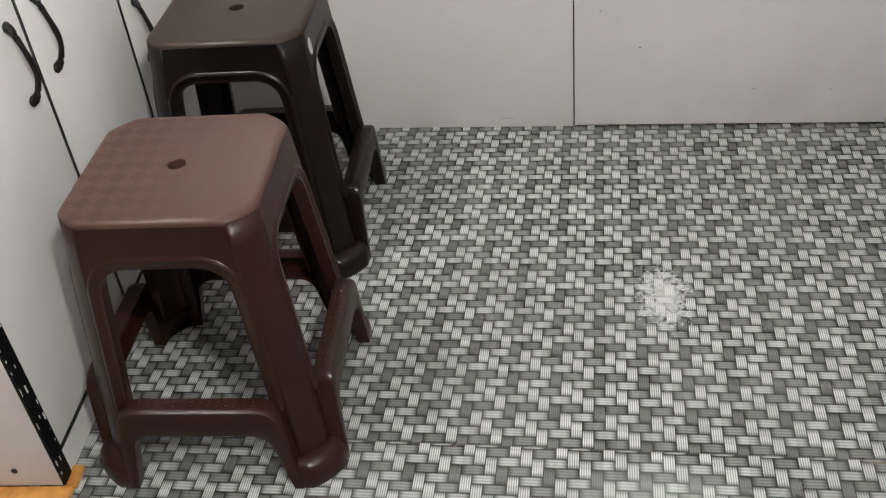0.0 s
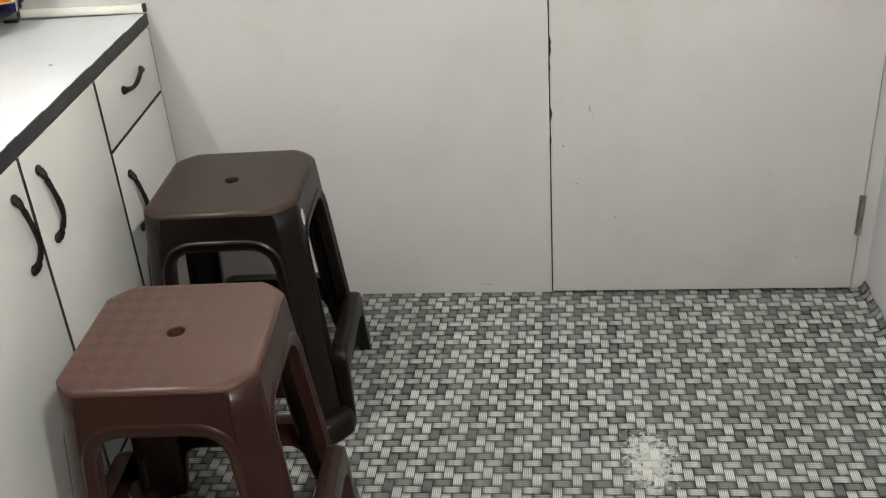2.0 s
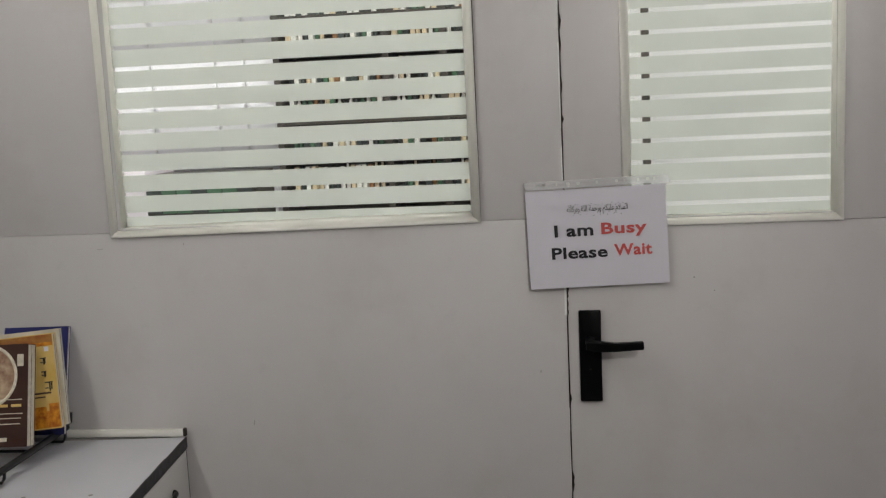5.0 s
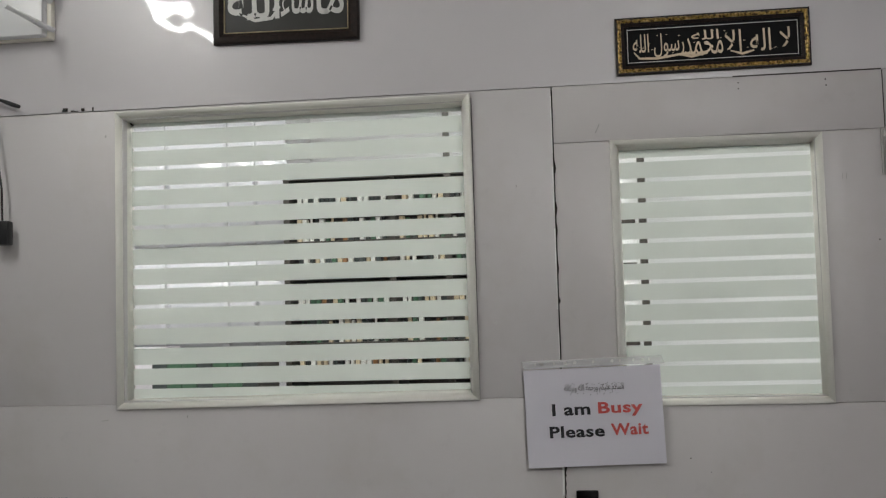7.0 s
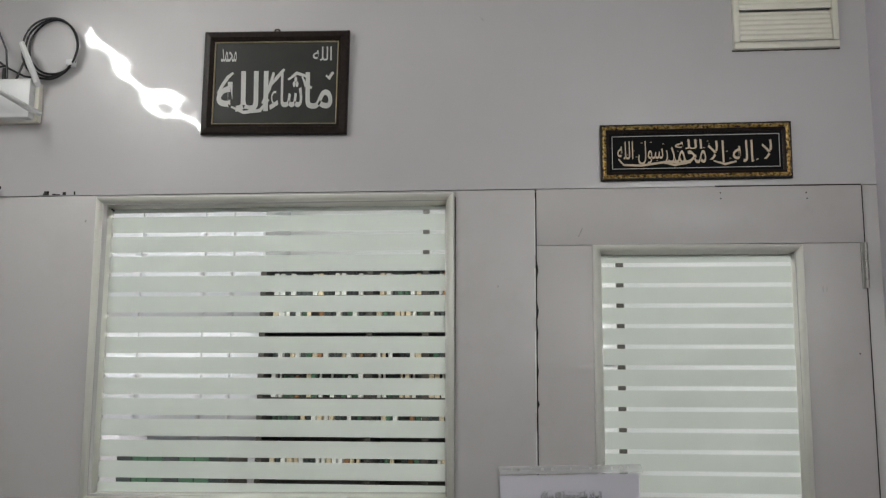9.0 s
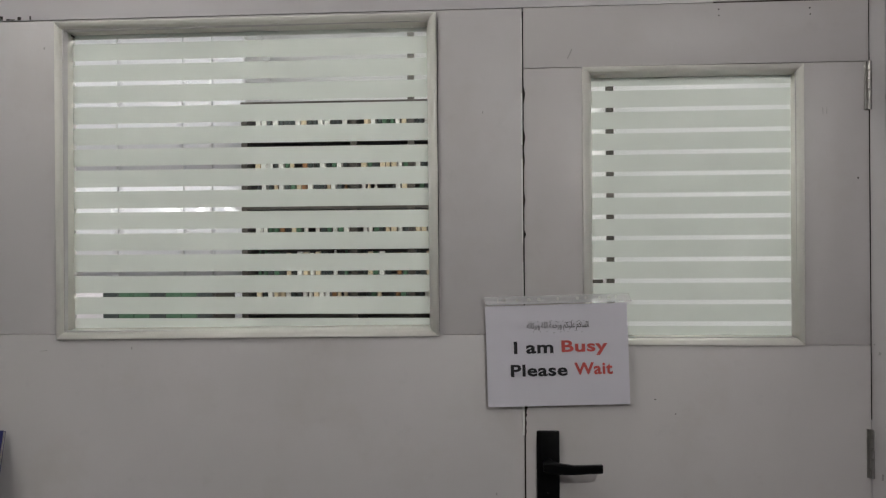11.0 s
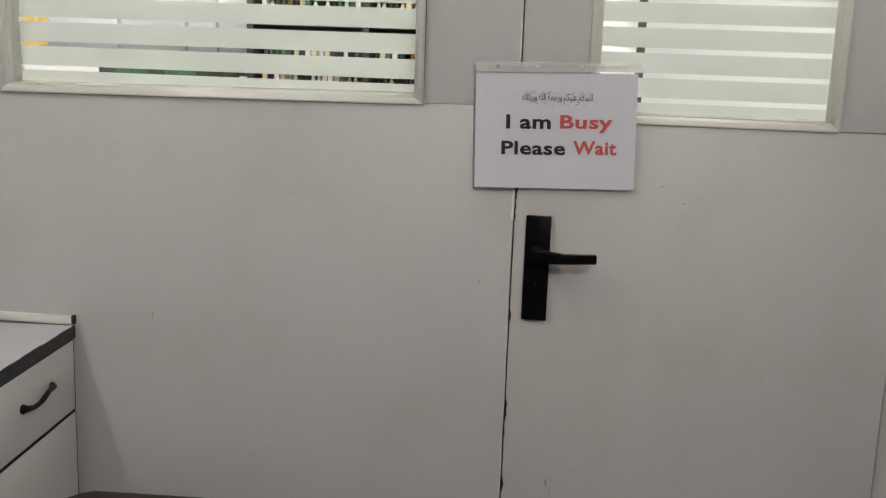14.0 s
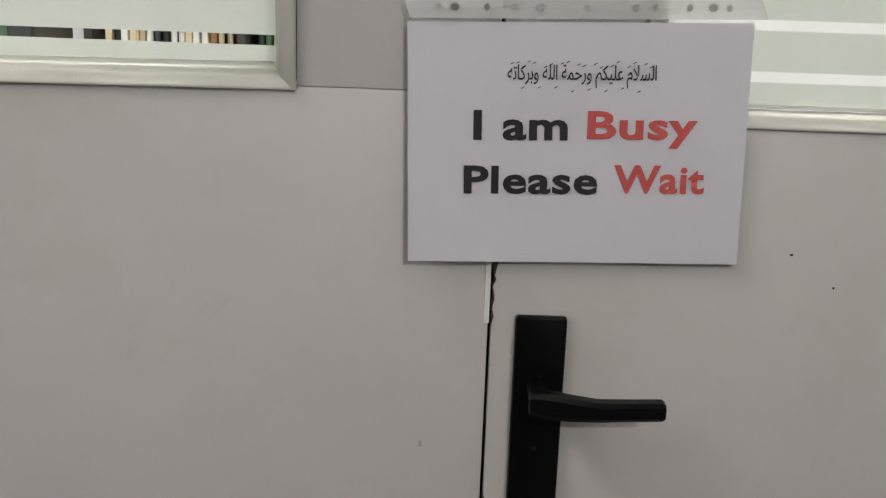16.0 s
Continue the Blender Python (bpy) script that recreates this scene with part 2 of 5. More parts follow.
def vinyl():
    """Printed vinyl sheet: a two-over-two basket weave of striped light and dark bands, 76 mm repeat."""
    m, nt, b = mat_base("weave_print_vinyl")
    lk = nt.links.new

    def M(op, a, c=None, d=None):
        n = nt.nodes.new("ShaderNodeMath")
        n.operation = op
        for i, v in enumerate((a, c, d)):
            if v is None:
                continue
            if hasattr(v, "links"):
                lk(v, n.inputs[i])
            else:
                n.inputs[i].default_value = v
        return n.outputs[0]

    tc = nt.nodes.new("ShaderNodeTexCoord")
    mp = nt.nodes.new("ShaderNodeMapping")
    mp.inputs["Rotation"].default_value = (0, 0, radians(WEAVE_TURN))
    lk(tc.outputs["Object"], mp.inputs["Vector"])
    sep = nt.nodes.new("ShaderNodeSeparateXYZ")
    lk(mp.outputs[0], sep.inputs[0])
    X, Y = sep.outputs[0], sep.outputs[1]
    # the sheet nearer the viewer starts at a joint with its print shifted
    near = M("LESS_THAN", Y, -1.006)
    px = M("ADD", X, M("MULTIPLY", near, 0.004))
    py = M("ADD", Y, M("MULTIPLY", near, -0.012))
    u = M("MULTIPLY", M("SUBTRACT", px, WEAVE_X), 4 / WEAVE)
    v = M("MULTIPLY", M("SUBTRACT", WEAVE_Y, py), 4 / WEAVE)
    c, r = M("FLOORED_MODULO", M("FLOOR", u), 4.0), M("FLOORED_MODULO", M("FLOOR", v), 4.0)
    fu, fv = M("FRACT", u), M("FRACT", v)
    k = M("FLOORED_MODULO", M("SUBTRACT", r, c), 4.0)          # 0, 1: upright band on top
    up = M("LESS_THAN", k, 1.5)
    # how far along and across the band that shows
    along_v = M("MULTIPLY", M("ADD", k, fv), 0.5)
    kh = M("FLOORED_MODULO", M("SUBTRACT", M("SUBTRACT", c, r), 1.0), 4.0)
    along_h = M("MULTIPLY", M("ADD", kh, fu), 0.5)
    across = M("ADD", M("MULTIPLY", up, fu), M("MULTIPLY", M("SUBTRACT", 1.0, up), fv))
    along = M("ADD", M("MULTIPLY", up, along_v), M("MULTIPLY", M("SUBTRACT", 1.0, up), along_h))
    # printed tones
    dark_col = M("GREATER_THAN", c, 2.5)
    tone_v = M("SUBTRACT", 1.0, M("MULTIPLY", dark_col, 0.56))
    odd = M("FLOORED_MODULO", r, 2.0)
    tone_h = M("SUBTRACT", 0.92, M("MULTIPLY", odd, M("ADD", 0.33, M("MULTIPLY", M("GREATER_THAN", r, 2.5), 0.07))))
    tone = M("ADD", M("MULTIPLY", up, tone_v), M("MULTIPLY", M("SUBTRACT", 1.0, up), tone_h))
    cell = nt.nodes.new("ShaderNodeTexWhiteNoise")
    cell.noise_dimensions = "2D"
    comb = nt.nodes.new("ShaderNodeCombineXYZ")
    lk(M("FLOOR", u), comb.inputs[0])
    lk(M("FLOOR", v), comb.inputs[1])
    lk(comb.outputs[0], cell.inputs["Vector"])
    tone = M("MULTIPLY", tone, M("ADD", 0.89, M("MULTIPLY", cell.outputs[0], 0.22)))
    freq = M("ADD", 3.0, M("MULTIPLY", up, 2.0))
    line = M("COSINE", M("MULTIPLY", M("MULTIPLY", M("SUBTRACT", across, 0.5), freq), 2 * math.pi))
    amp = M("ADD", 0.13, M("MULTIPLY", M("MULTIPLY", up, M("SUBTRACT", 1.0, dark_col)), 0.13))
    tone = M("MULTIPLY", tone, M("ADD", 0.86, M("MULTIPLY", line, amp)))
    # bands dip at their ends and sides
    ends = M("MULTIPLY", M("MULTIPLY", along, M("SUBTRACT", 1.0, along)), 4.0)
    ends = M("MINIMUM", M("POWER", M("MULTIPLY", ends, 1.25), 0.9), 1.0)
    sides = M("MULTIPLY", M("MULTIPLY", across, M("SUBTRACT", 1.0, across)), 4.0)
    sides = M("MINIMUM", M("MULTIPLY", sides, M("ADD", 1.75, M("MULTIPLY", up, 1.1))), 1.0)
    ridge = M("MULTIPLY", ends, sides)
    tone = M("MULTIPLY", M("MULTIPLY", M("POWER", M("MAXIMUM", tone, 0.0), 1.5), 0.520), M("ADD", 0.01, M("MULTIPLY", ridge, 0.99)))
    grey = nt.nodes.new("ShaderNodeCombineColor")
    lk(tone, grey.inputs[0])
    lk(M("MULTIPLY", tone, 1.01), grey.inputs[1])
    lk(M("MULTIPLY", tone, 0.99), grey.inputs[2])
    vec = tc.outputs["Object"]
    # rubbed-through spot and a paler worn path
    dx, dy = M("SUBTRACT", X, 0.183), M("MULTIPLY", M("SUBTRACT", Y, -0.622), 0.58)
    dist = M("SQRT", M("ADD", M("MULTIPLY", dx, dx), M("MULTIPLY", dy, dy)))
    rag = M("ADD", M("SUBTRACT", 0.050, dist), M("MULTIPLY", M("SUBTRACT", noise_tex(nt, vec, 95, 6, 0.75), 0.5), 0.22))
    spot = M("MULTIPLY", M("MINIMUM", M("MAXIMUM", M("MULTIPLY", rag, 40.0), 0.0), 1.0), M("ADD", 0.25, M("MULTIPLY", noise_tex(nt, vec, 140, 3, 0.7), 0.7)))
    col = mixc(nt, spot, grey.outputs[0], (0.66, 0.66, 0.64))
    # broad pale worn patch by the sheet joint
    px2, py2 = M("MULTIPLY", M("SUBTRACT", X, WORN_X), 6.5), M("MULTIPLY", M("SUBTRACT", Y, WORN_Y), 14.0)
    worn = M("MAXIMUM", M("SUBTRACT", 1.0, M("ADD", M("MULTIPLY", px2, px2), M("MULTIPLY", py2, py2))), 0.0)
    worn = M("MULTIPLY", M("MULTIPLY", worn, M("ADD", 0.3, noise_tex(nt, vec, 45, 5, 0.7))), 0.34)
    col = mixc(nt, worn, col, (0.40, 0.42, 0.38))
    scuff = ramp(nt, noise_tex(nt, vec, 3.2, 5, 0.65), [(0.5, (0, 0, 0)), (0.72, (0.07,) * 3)])
    col = mixc(nt, scuff, col, (0.42, 0.41, 0.39))
    grime = ramp(nt, noise_tex(nt, vec, 1.7, 4), [(0.35, (0.22,) * 3), (0.62, (0, 0, 0))])
    col = mixc(nt, grime, col, (0.10, 0.095, 0.08))
    # joint between the two sheets, with a little dirt
    jd = M("ABSOLUTE", M("ADD", Y, 1.006))
    jl = M("LESS_THAN", jd, 0.0011)
    col = mixc(nt, M("MULTIPLY", jl, 0.6), col, (0.05, 0.045, 0.04))
    stain = M("MULTIPLY", M("LESS_THAN", jd, 0.008), M("GREATER_THAN", noise_tex(nt, vec, 14, 4), 0.60))
    col = mixc(nt, M("MULTIPLY", stain, 0.5), col, (0.20, 0.15, 0.09))
    lk(col, b.inputs["Base Color"])
    b.inputs["Specular IOR Level"].default_value = 0.28
    rg = ramp(nt, noise_tex(nt, vec, 6, 5), [(0.3, (0.20,) * 3), (0.7, (0.36,) * 3)])
    lk(rg, b.inputs["Roughness"])
    bump(nt, b, ridge, 0.25, 0.0006)
    return m


WEAVE, WEAVE_X, WEAVE_Y, WEAVE_TURN = 0.0757, -0.3085, -0.8521, 0.0
WORN_X, WORN_Y = 0.16, -1.09
VINYL = vinyl()


# ---- building helpers ----
def box(bm, x0, x1, y0, y1, z0, z1, bevel=0.0, seg=2):
    r = bmesh.ops.create_cube(bm, size=1.0, matrix=Matrix.LocRotScale(((x0 + x1) / 2, (y0 + y1) / 2, (z0 + z1) / 2), None, (abs(x1 - x0), abs(y1 - y0), abs(z1 - z0))))
    if bevel:
        edges = list({e for v in r["verts"] for e in v.link_edges})
        bmesh.ops.bevel(bm, geom=edges, offset=bevel, segments=seg, affect="EDGES", profile=0.5)
    return r["verts"]


def cyl(bm, p, q, r0, r1=None, seg=16, caps=True):
    p, q = Vector(p), Vector(q)
    d = q - p
    m = Matrix.Translation((p + q) / 2) @ d.to_track_quat("Z", "Y").to_matrix().to_4x4()
    bmesh.ops.create_cone(bm, cap_ends=caps, segments=seg, radius1=r0, radius2=r0 if r1 is None else r1, depth=d.length, matrix=m)


def tube(bm, pts, radius, seg=8, flat=1.0, ends=True):
    """Sweeps a round (or flattened) section along points; radius is a number or one per point."""
    pts = [Vector(p) for p in pts]
    rings = []
    for i, p in enumerate(pts):
        t = (pts[min(i + 1, len(pts) - 1)] - pts[max(i - 1, 0)]).normalized()
        ref = Vector((0, 0, 1)) if abs(t.z) < 0.9 else Vector((0, 1, 0))
        a = t.cross(ref).normalized()
        c = a.cross(t).normalized()
        rr = radius[i] if isinstance(radius, (list, tuple)) else radius
        rings.append([bm.verts.new(p + rr * (math.cos(2 * math.pi * k / seg) * a + flat * math.sin(2 * math.pi * k / seg) * c)) for k in range(seg)])
    for r0, r1 in zip(rings, rings[1:]):
        for k in range(seg):
            bm.faces.new((r0[k], r0[(k + 1) % seg], r1[(k + 1) % seg], r1[k]))
    if ends:
        bm.faces.new(rings[0][::-1])
        bm.faces.new(rings[-1])


def finish(name, bm, material, smooth=False):
    bmesh.ops.recalc_face_normals(bm, faces=bm.faces)
    me = bpy.data.meshes.new(name)
    bm.to_mesh(me)
    bm.free()
    if smooth:
        for p in me.polygons:
            p.use_smooth = True
        me.set_sharp_from_angle(angle=radians(35))
    me.materials.append(material)
    return me


def part(name, bm, material, parent, label="", smooth=False):
    ob = new(name, finish(name, bm, material, smooth))
    ob.parent = parent
    return tagged(ob, label)


def solo(name, bm, material, label, category, kind="", smooth=False, group=""):
    return tagged(new(name, finish(name, bm, material, smooth)), label, category, group, kind)


def thing(name, label, category, m=None, kind="", group=""):
    ob = new(name)
    ob.empty_display_size = 0.05
    if m is not None:
        ob.matrix_basis = m
    return tagged(ob, label, category, group, kind)


def boxpart(name, dims, material, parent, bevel=0.0, label=""):
    bm = bmesh.new()
    box(bm, *dims, bevel)
    return part(name, bm, material, parent, label, smooth=bevel > 0)


def text_part(name, body, material, parent, m, width=None, height=None, bold=0.0, spacing=1.0, label=""):
    """Flat lettering with a hair of thickness, its lower left corner at the pose m, scaled to width and height."""
    cu = bpy.data.curves.new(name, "FONT")
    cu.body, cu.size, cu.offset, cu.space_character, cu.resolution_u = body, 1.0, bold, spacing, 3
    tmp = new(name + "_tmp", cu)
    dg = bpy.context.evaluated_depsgraph_get()
    me = bpy.data.meshes.new_from_object(tmp.evaluated_get(dg))
    bpy.data.objects.remove(tmp)
    co = np.array([v.co[:] for v in me.vertices])
    lo, hi = co.min(0), co.max(0)
    sx = width / (hi[0] - lo[0]) if width else 1
    sy = height / (hi[1] - lo[1]) if height else sx
    if not width:
        sx = sy
    for v in me.vertices:
        v.co = ((v.co.x - lo[0]) * sx, (v.co.y - lo[1]) * sy, 0)
    me.materials.clear()
    me.materials.append(material)
    ob = new(name, me)
    ob.parent = parent
    ob.matrix_basis = m
    return tagged(ob, label)


# ---- structure of the room ----
XL, XR, YB, ZC = -1.42, 0.748, -4.6, 2.85
WALL_T = 0.06

wall = thing("wall_north", "partition wall of pale grey laminate boards with thin joints", "wall", kind="structure")
SEAM_1, SEAM_2 = 1.226, 1.9215
W1 = (-1.012, -0.200, 1.234, 1.899)        # opening of the fixed window
D0, D1, DT = 0.0015, 0.7135, 1.9235        # opening of the door
boxpart("panel", (XL, -0.0008, 0, WALL_T, 0, SEAM_1 - 0.0003), WALL, wall, 0.0012)
boxpart("panel", (XL, W1[0], 0.0005, WALL_T, SEAM_1 + 0.0003, SEAM_2 - 0.001), WALL, wall, 0.0010)
boxpart("panel", (W1[1], -0.0008, 0.0005, WALL_T, SEAM_1 + 0.0003, SEAM_2 - 0.001), WALL, wall, 0.0010)
boxpart("panel", (W1[0], W1[1], 0.001, WALL_T, W1[3], SEAM_2 - 0.001), WALL, wall)
boxpart("panel", (W1[0], W1[1], 0.001, WALL_T, SEAM_1 + 0.0003, W1[2]), WALL, wall)
boxpart("panel", (D1 + 0.0025, XR + 0.05, 0.001, WALL_T, 0, SEAM_2 - 0.001), WALL, wall, 0.001, "door jamb board")
VX0, VX1, VZ0, VZ1 = 0.458, 0.676, 2.247, 2.47
bm = bmesh.new()
bm_y = (0.0, WALL_T)
box(bm, XL, VX0, *bm_y, SEAM_2 + 0.001, ZC)
box(bm, VX1, XR + 0.05, *bm_y, SEAM_2 + 0.001, ZC)
box(bm, VX0, VX1, *bm_y, SEAM_2 + 0.001, VZ0)
box(bm, VX0, VX1, *bm_y, VZ1, ZC)
part("upper_panel", bm, GLOSS, wall, "shiny upper laminate board")
# battens behind the joints
boxpart("batten", (XL, W1[0] - 0.03, WALL_T, WALL_T + 0.02, SEAM_1 - 0.03, SEAM_1 + 0.012), SHOP_WALL, wall)
boxpart("batten", (W1[1] + 0.03, -0.004, WALL_T, WALL_T + 0.02, SEAM_1 - 0.03, SEAM_1 + 0.012), SHOP_WALL, wall)
boxpart("batten", (XL, XR, WALL_T, WALL_T + 0.02, SEAM_2 + 0.003, SEAM_2 + 0.03), SHOP_WALL, wall)

bm = bmesh.new()
box(bm, XL - 0.1, XL, YB, WALL_T, 0, ZC)
solo("wall_west", bm, DIM_WALL, "unseen wall behind the counter, coloured dark to cut bounced light", "wall", "structure")
bm = bmesh.new()
box(bm, XR, XR + 0.1, YB, -0.0005, 0.0, ZC)
solo("wall_east", bm, SIDE_WALL, "lavender white side wall beside the door", "wall", "structure")
bm = bmesh.new()
box(bm, XL - 0.1, XR + 0.1, YB - 0.1, YB, 0, ZC)
solo("wall_south", bm, DIM_WALL, "unseen wall closing the room, coloured dark to cut bounced light", "wall", "structure")
bm = bmesh.new()
box(bm, XL - 0.1, XR + 0.1, YB - 0.1, WALL_T, ZC, ZC + 0.1)
solo("ceiling", bm, PLASTER, "plain white ceiling of the small room", "ceiling", "structure")
bm = bmesh.new()
box(bm, XL - 0.1, XR + 0.1, YB - 0.1, WALL_T + 0.03, -0.05, 0.0)
solo("floor", bm, VINYL, "grey vinyl sheet printed with a basket weave, worn", "floor", "structure")


# ---- fixed window and door ----
def bead_frame(parent, corners, profile, mat):
    """Four mitred lengths of glazing bead; corners run bottom left, bottom right, top right, top left in x and z;
    profile holds pairs: in from the outer edge, proud of the wall (negative: back towards the glass)."""
    inward = [(1, 1), (-1, 1), (-1, -1), (1, -1)]
    for k in range(4):
        bm = bmesh.new()
        rows = []
        for idx in (k, (k + 1) % 4):
            (cx, cz), (ix, iz) = corners[idx], inward[idx]
            rows.append([bm.verts.new((cx + ix * d, -o, cz + iz * d)) for d, o in profile])
        for i in range(len(profile) - 1):
            bm.faces.new((rows[0][i], rows[0][i + 1], rows[1][i + 1], rows[1][i]))
        bead = part("window_bead", bm, mat, parent, smooth=True)
        sol = bead.modifiers.new("wall", "SOLIDIFY")
        sol.thickness, sol.offset = 0.0012, -1.0


def striped_pane(parent, x0, x1, z0, z1, y, first, pitch, count, clear):
    """A glass pane with frosting film that leaves narrow clear lines."""
    bm = bmesh.new()
    box(bm, x0, x1, y, y + 0.004, z0, z1)
    pane = part("glass_pane", bm, GLASS, parent, "clear glass")
    pane.visible_shadow = False
    edges = [z1] + [first - pitch * i + s * clear / 2 for i in range(count) for s in (1, -1)] + [z0]
    for top, low in zip(edges[0::2], edges[1::2]):
        bm = bmesh.new()
        vs = [bm.verts.new(p) for p in ((x0, y - 0.0006, low), (x1, y - 0.0006, low), (x1, y - 0.0006, top), (x0, y - 0.0006, top))]
        bm.faces.new(vs)
        part("frosted_band", bm, FROST, pane, "frosted film strip")


win1 = thing("window_1", "fixed interior window with frosted glass and clear lines", "window", kind="structure")
BEAD = [(0, -0.001), (0, 0.0060), (0.0010, 0.0080), (0.0030, 0.0090), (0.0105, 0.0086), (0.0122, 0.0070), (0.0150, 0.0010), (0.0164, -0.0030), (0.0172, -0.0180)]
bead_frame(win1, [(-1.029, 1.2150), (-0.182, 1.2230), (-0.185, 1.9155), (-1.030, 1.9165)], BEAD + [(0.0215, -0.0395)], TRIM)
striped_pane(win1, W1[0] + 0.002, W1[1] - 0.002, W1[2] + 0.002, W1[3] - 0.002, 0.040, 1.880, 0.0474, 14, 0.0095)

boxpart("open_joint", (-0.1822, -0.1806, -0.0012, 0.0004, 1.232, 1.906), CHIP, win1, label="dark open joint beside the bead")
for x, z in ((-1.0085, 1.8945), (-1.004, 1.8915), (-0.204, 1.8925), (-0.2075, 1.8960)):
    bm = bmesh.new()
    cyl(bm, (x, 0.0340, z), (x, 0.0385, z), 0.0022, seg=10)
    part("glazing_pin", bm, CHIP, win1)

door = thing("door_1", "closed pale laminate door with a striped frosted window", "door", kind="structure")
DX0, DX1 = D0 + 0.0008, D1 - 0.0008
L0, L1, LZ0, LZ1 = 0.142, 0.565, 1.221, 1.775      # light opening in the door
boxpart("lower_board", (DX0, DX1, -0.006, 0.034, 0.007, 1.2040), DOOR_W, door, 0.0012)
boxpart("stile", (DX0, L0, -0.0055, 0.034, 1.2052, 1.7905), DOOR_W, door, 0.001)
boxpart("stile", (L1, DX1, -0.0055, 0.034, 1.2052, 1.7905), DOOR_W, door, 0.001)
boxpart("top_rail", (DX0, DX1, -0.006, 0.034, 1.7917, DT - 0.004), DOOR_W, door, 0.001)
boxpart("filler", (L0, L1, -0.004, 0.034, 1.2052, LZ0), DOOR_W, door)
boxpart("filler", (L0, L1, -0.004, 0.034, LZ1, 1.7905), DOOR_W, door)
bead_frame(door, [(0.1265, 1.2040), (0.580, 1.2035), (0.5815, 1.7890), (0.1265, 1.7910)], [(d, o + 0.0045) for d, o in BEAD] + [(0.0190, -0.0215)], TRIM)
striped_pane(door, L0 + 0.002, L1 - 0.002, LZ0 + 0.001, LZ1 - 0.001, 0.022, 1.749, 0.0456, 12, 0.0095)
# door stop strip seen in the gap; white strips paint the shop light leaking through
boxpart("stop_strip", (-0.012, 0.012, 0.0365, 0.048, 0.0, DT), CHIP, door, label="dark worn strip in the door gap")
boxpart("gap_strip", (-0.0046, 0.0002, -0.0018, 0.006, 1.012, 1.082), LEAK_WHITE, door, label="white strip standing in for shop light leaking through the gap")
for za, zb, w in ((0.31, 0.37, 0.0008), (0.42, 0.55, 0.0009), (0.60, 0.71, 0.0007), (0.75, 0.80, 0.0010), (1.29, 1.38, 0.0012), (1.42, 1.60, 0.0018), (1.63, 1.74, 0.0020), (1.77, 1.90, 0.0015)):
    boxpart("edge_strip", (-0.0007 - 1.5 * w, -0.0005, -0.0012, 0.004, za, zb), LEAK_WHITE, wall, 0.0003, "board edge whitened for shop light leaking through the joint")
boxpart("gap_lining", (0.40, D1, -0.003, 0.020, DT - 0.0036, DT - 0.0004), CHIP, wall, label="dark open joint over the door")
boxpart("gap_lining", (D1 - 0.0004, D1 + 0.0022, -0.003, 0.020, 1.05, DT - 0.004), CHIP, wall, label="dark open joint beside the door")
boxpart("stop_strip", (D1 - 0.01, D1 + 0.02, 0.040, 0.052, 0.0, DT), CHIP, door)
boxpart("stop_strip", (0.03, D1 - 0.01, 0.040, 0.052, DT - 0.02, DT + 0.03), CHIP, door)
# chips in the laminate along the lock edge
rng = random.Random(4)
for i in range(16):
    z = 0.10 + 1.75 * rng.random() if i > 3 else 1.02 + 0.018 * i
    h, w = rng.uniform(0.006, 0.022), rng.uniform(0.0015, 0.005)
    bm = bmesh.new()
    vs = [bm.verts.new((DX0 + dx, -0.0066, z + dz)) for dx, dz in ((-0.0004, -h), (w * 0.6, -h * 0.4), (w, 0), (w * 0.5, h * 0.5), (-0.0004, h))]
    f = bm.faces.new(vs)
    ex = bmesh.ops.extrude_face_region(bm, geom=[f])
    bmesh.ops.translate(bm, verts=[g for g in ex["geom"] if isinstance(g, bmesh.types.BMVert)], vec=(0, 0.002, 0))
    part("chip", bm, CHIP, door)

# lock plate and lever
bm = bmesh.new()
box(bm, 0.0245, 0.0725, -0.0165, -0.006, 0.820, 1.024, 0.003)
handle = part("door_handle", bm, BLACK, door, "matt black lock plate", smooth=True)
bm = bmesh.new()
tube(bm, [(0.048, -0.016, 0.957), (0.048, -0.052, 0.957)], 0.0105, 16)
part("spindle", bm, BLACK, handle, smooth=True)
bm = bmesh.new()
cross = [(0.038, 0.0105), (0.055, 0.0125), (0.075, 0.0110), (0.10, 0.0092), (0.13, 0.0086), (0.157, 0.0085), (0.1595, 0.0070)]
rings = []
for x, h in cross:
    y0 = -0.058
    zc = 0.957 - 0.006 * min(1.0, (x - 0.038) / 0.05) + 0.003 * max(0, (x - 0.1) / 0.06)
    rings.append([bm.verts.new((x, y0 + dy, zc + dz)) for dy, dz in ((0.007, -h), (-0.004, -h), (-0.007, -h * 0.6), (-0.007, h * 0.6), (-0.004, h), (0.007, h))])
for a, c in zip(rings, rings[1:]):
    for k in range(6):
        bm.faces.new((a[k], a[(k + 1) % 6], c[(k + 1) % 6], c[k]))
bm.faces.new(rings[0])
bm.faces.new(rings[-1])
part("lever", bm, BLACK, handle, "black lever")
bm = bmesh.new()
cyl(bm, (0.048, -0.0172, 0.893), (0.048, -0.0160, 0.893), 0.0026)
part("keyhole_cap", bm, PULL, handle)
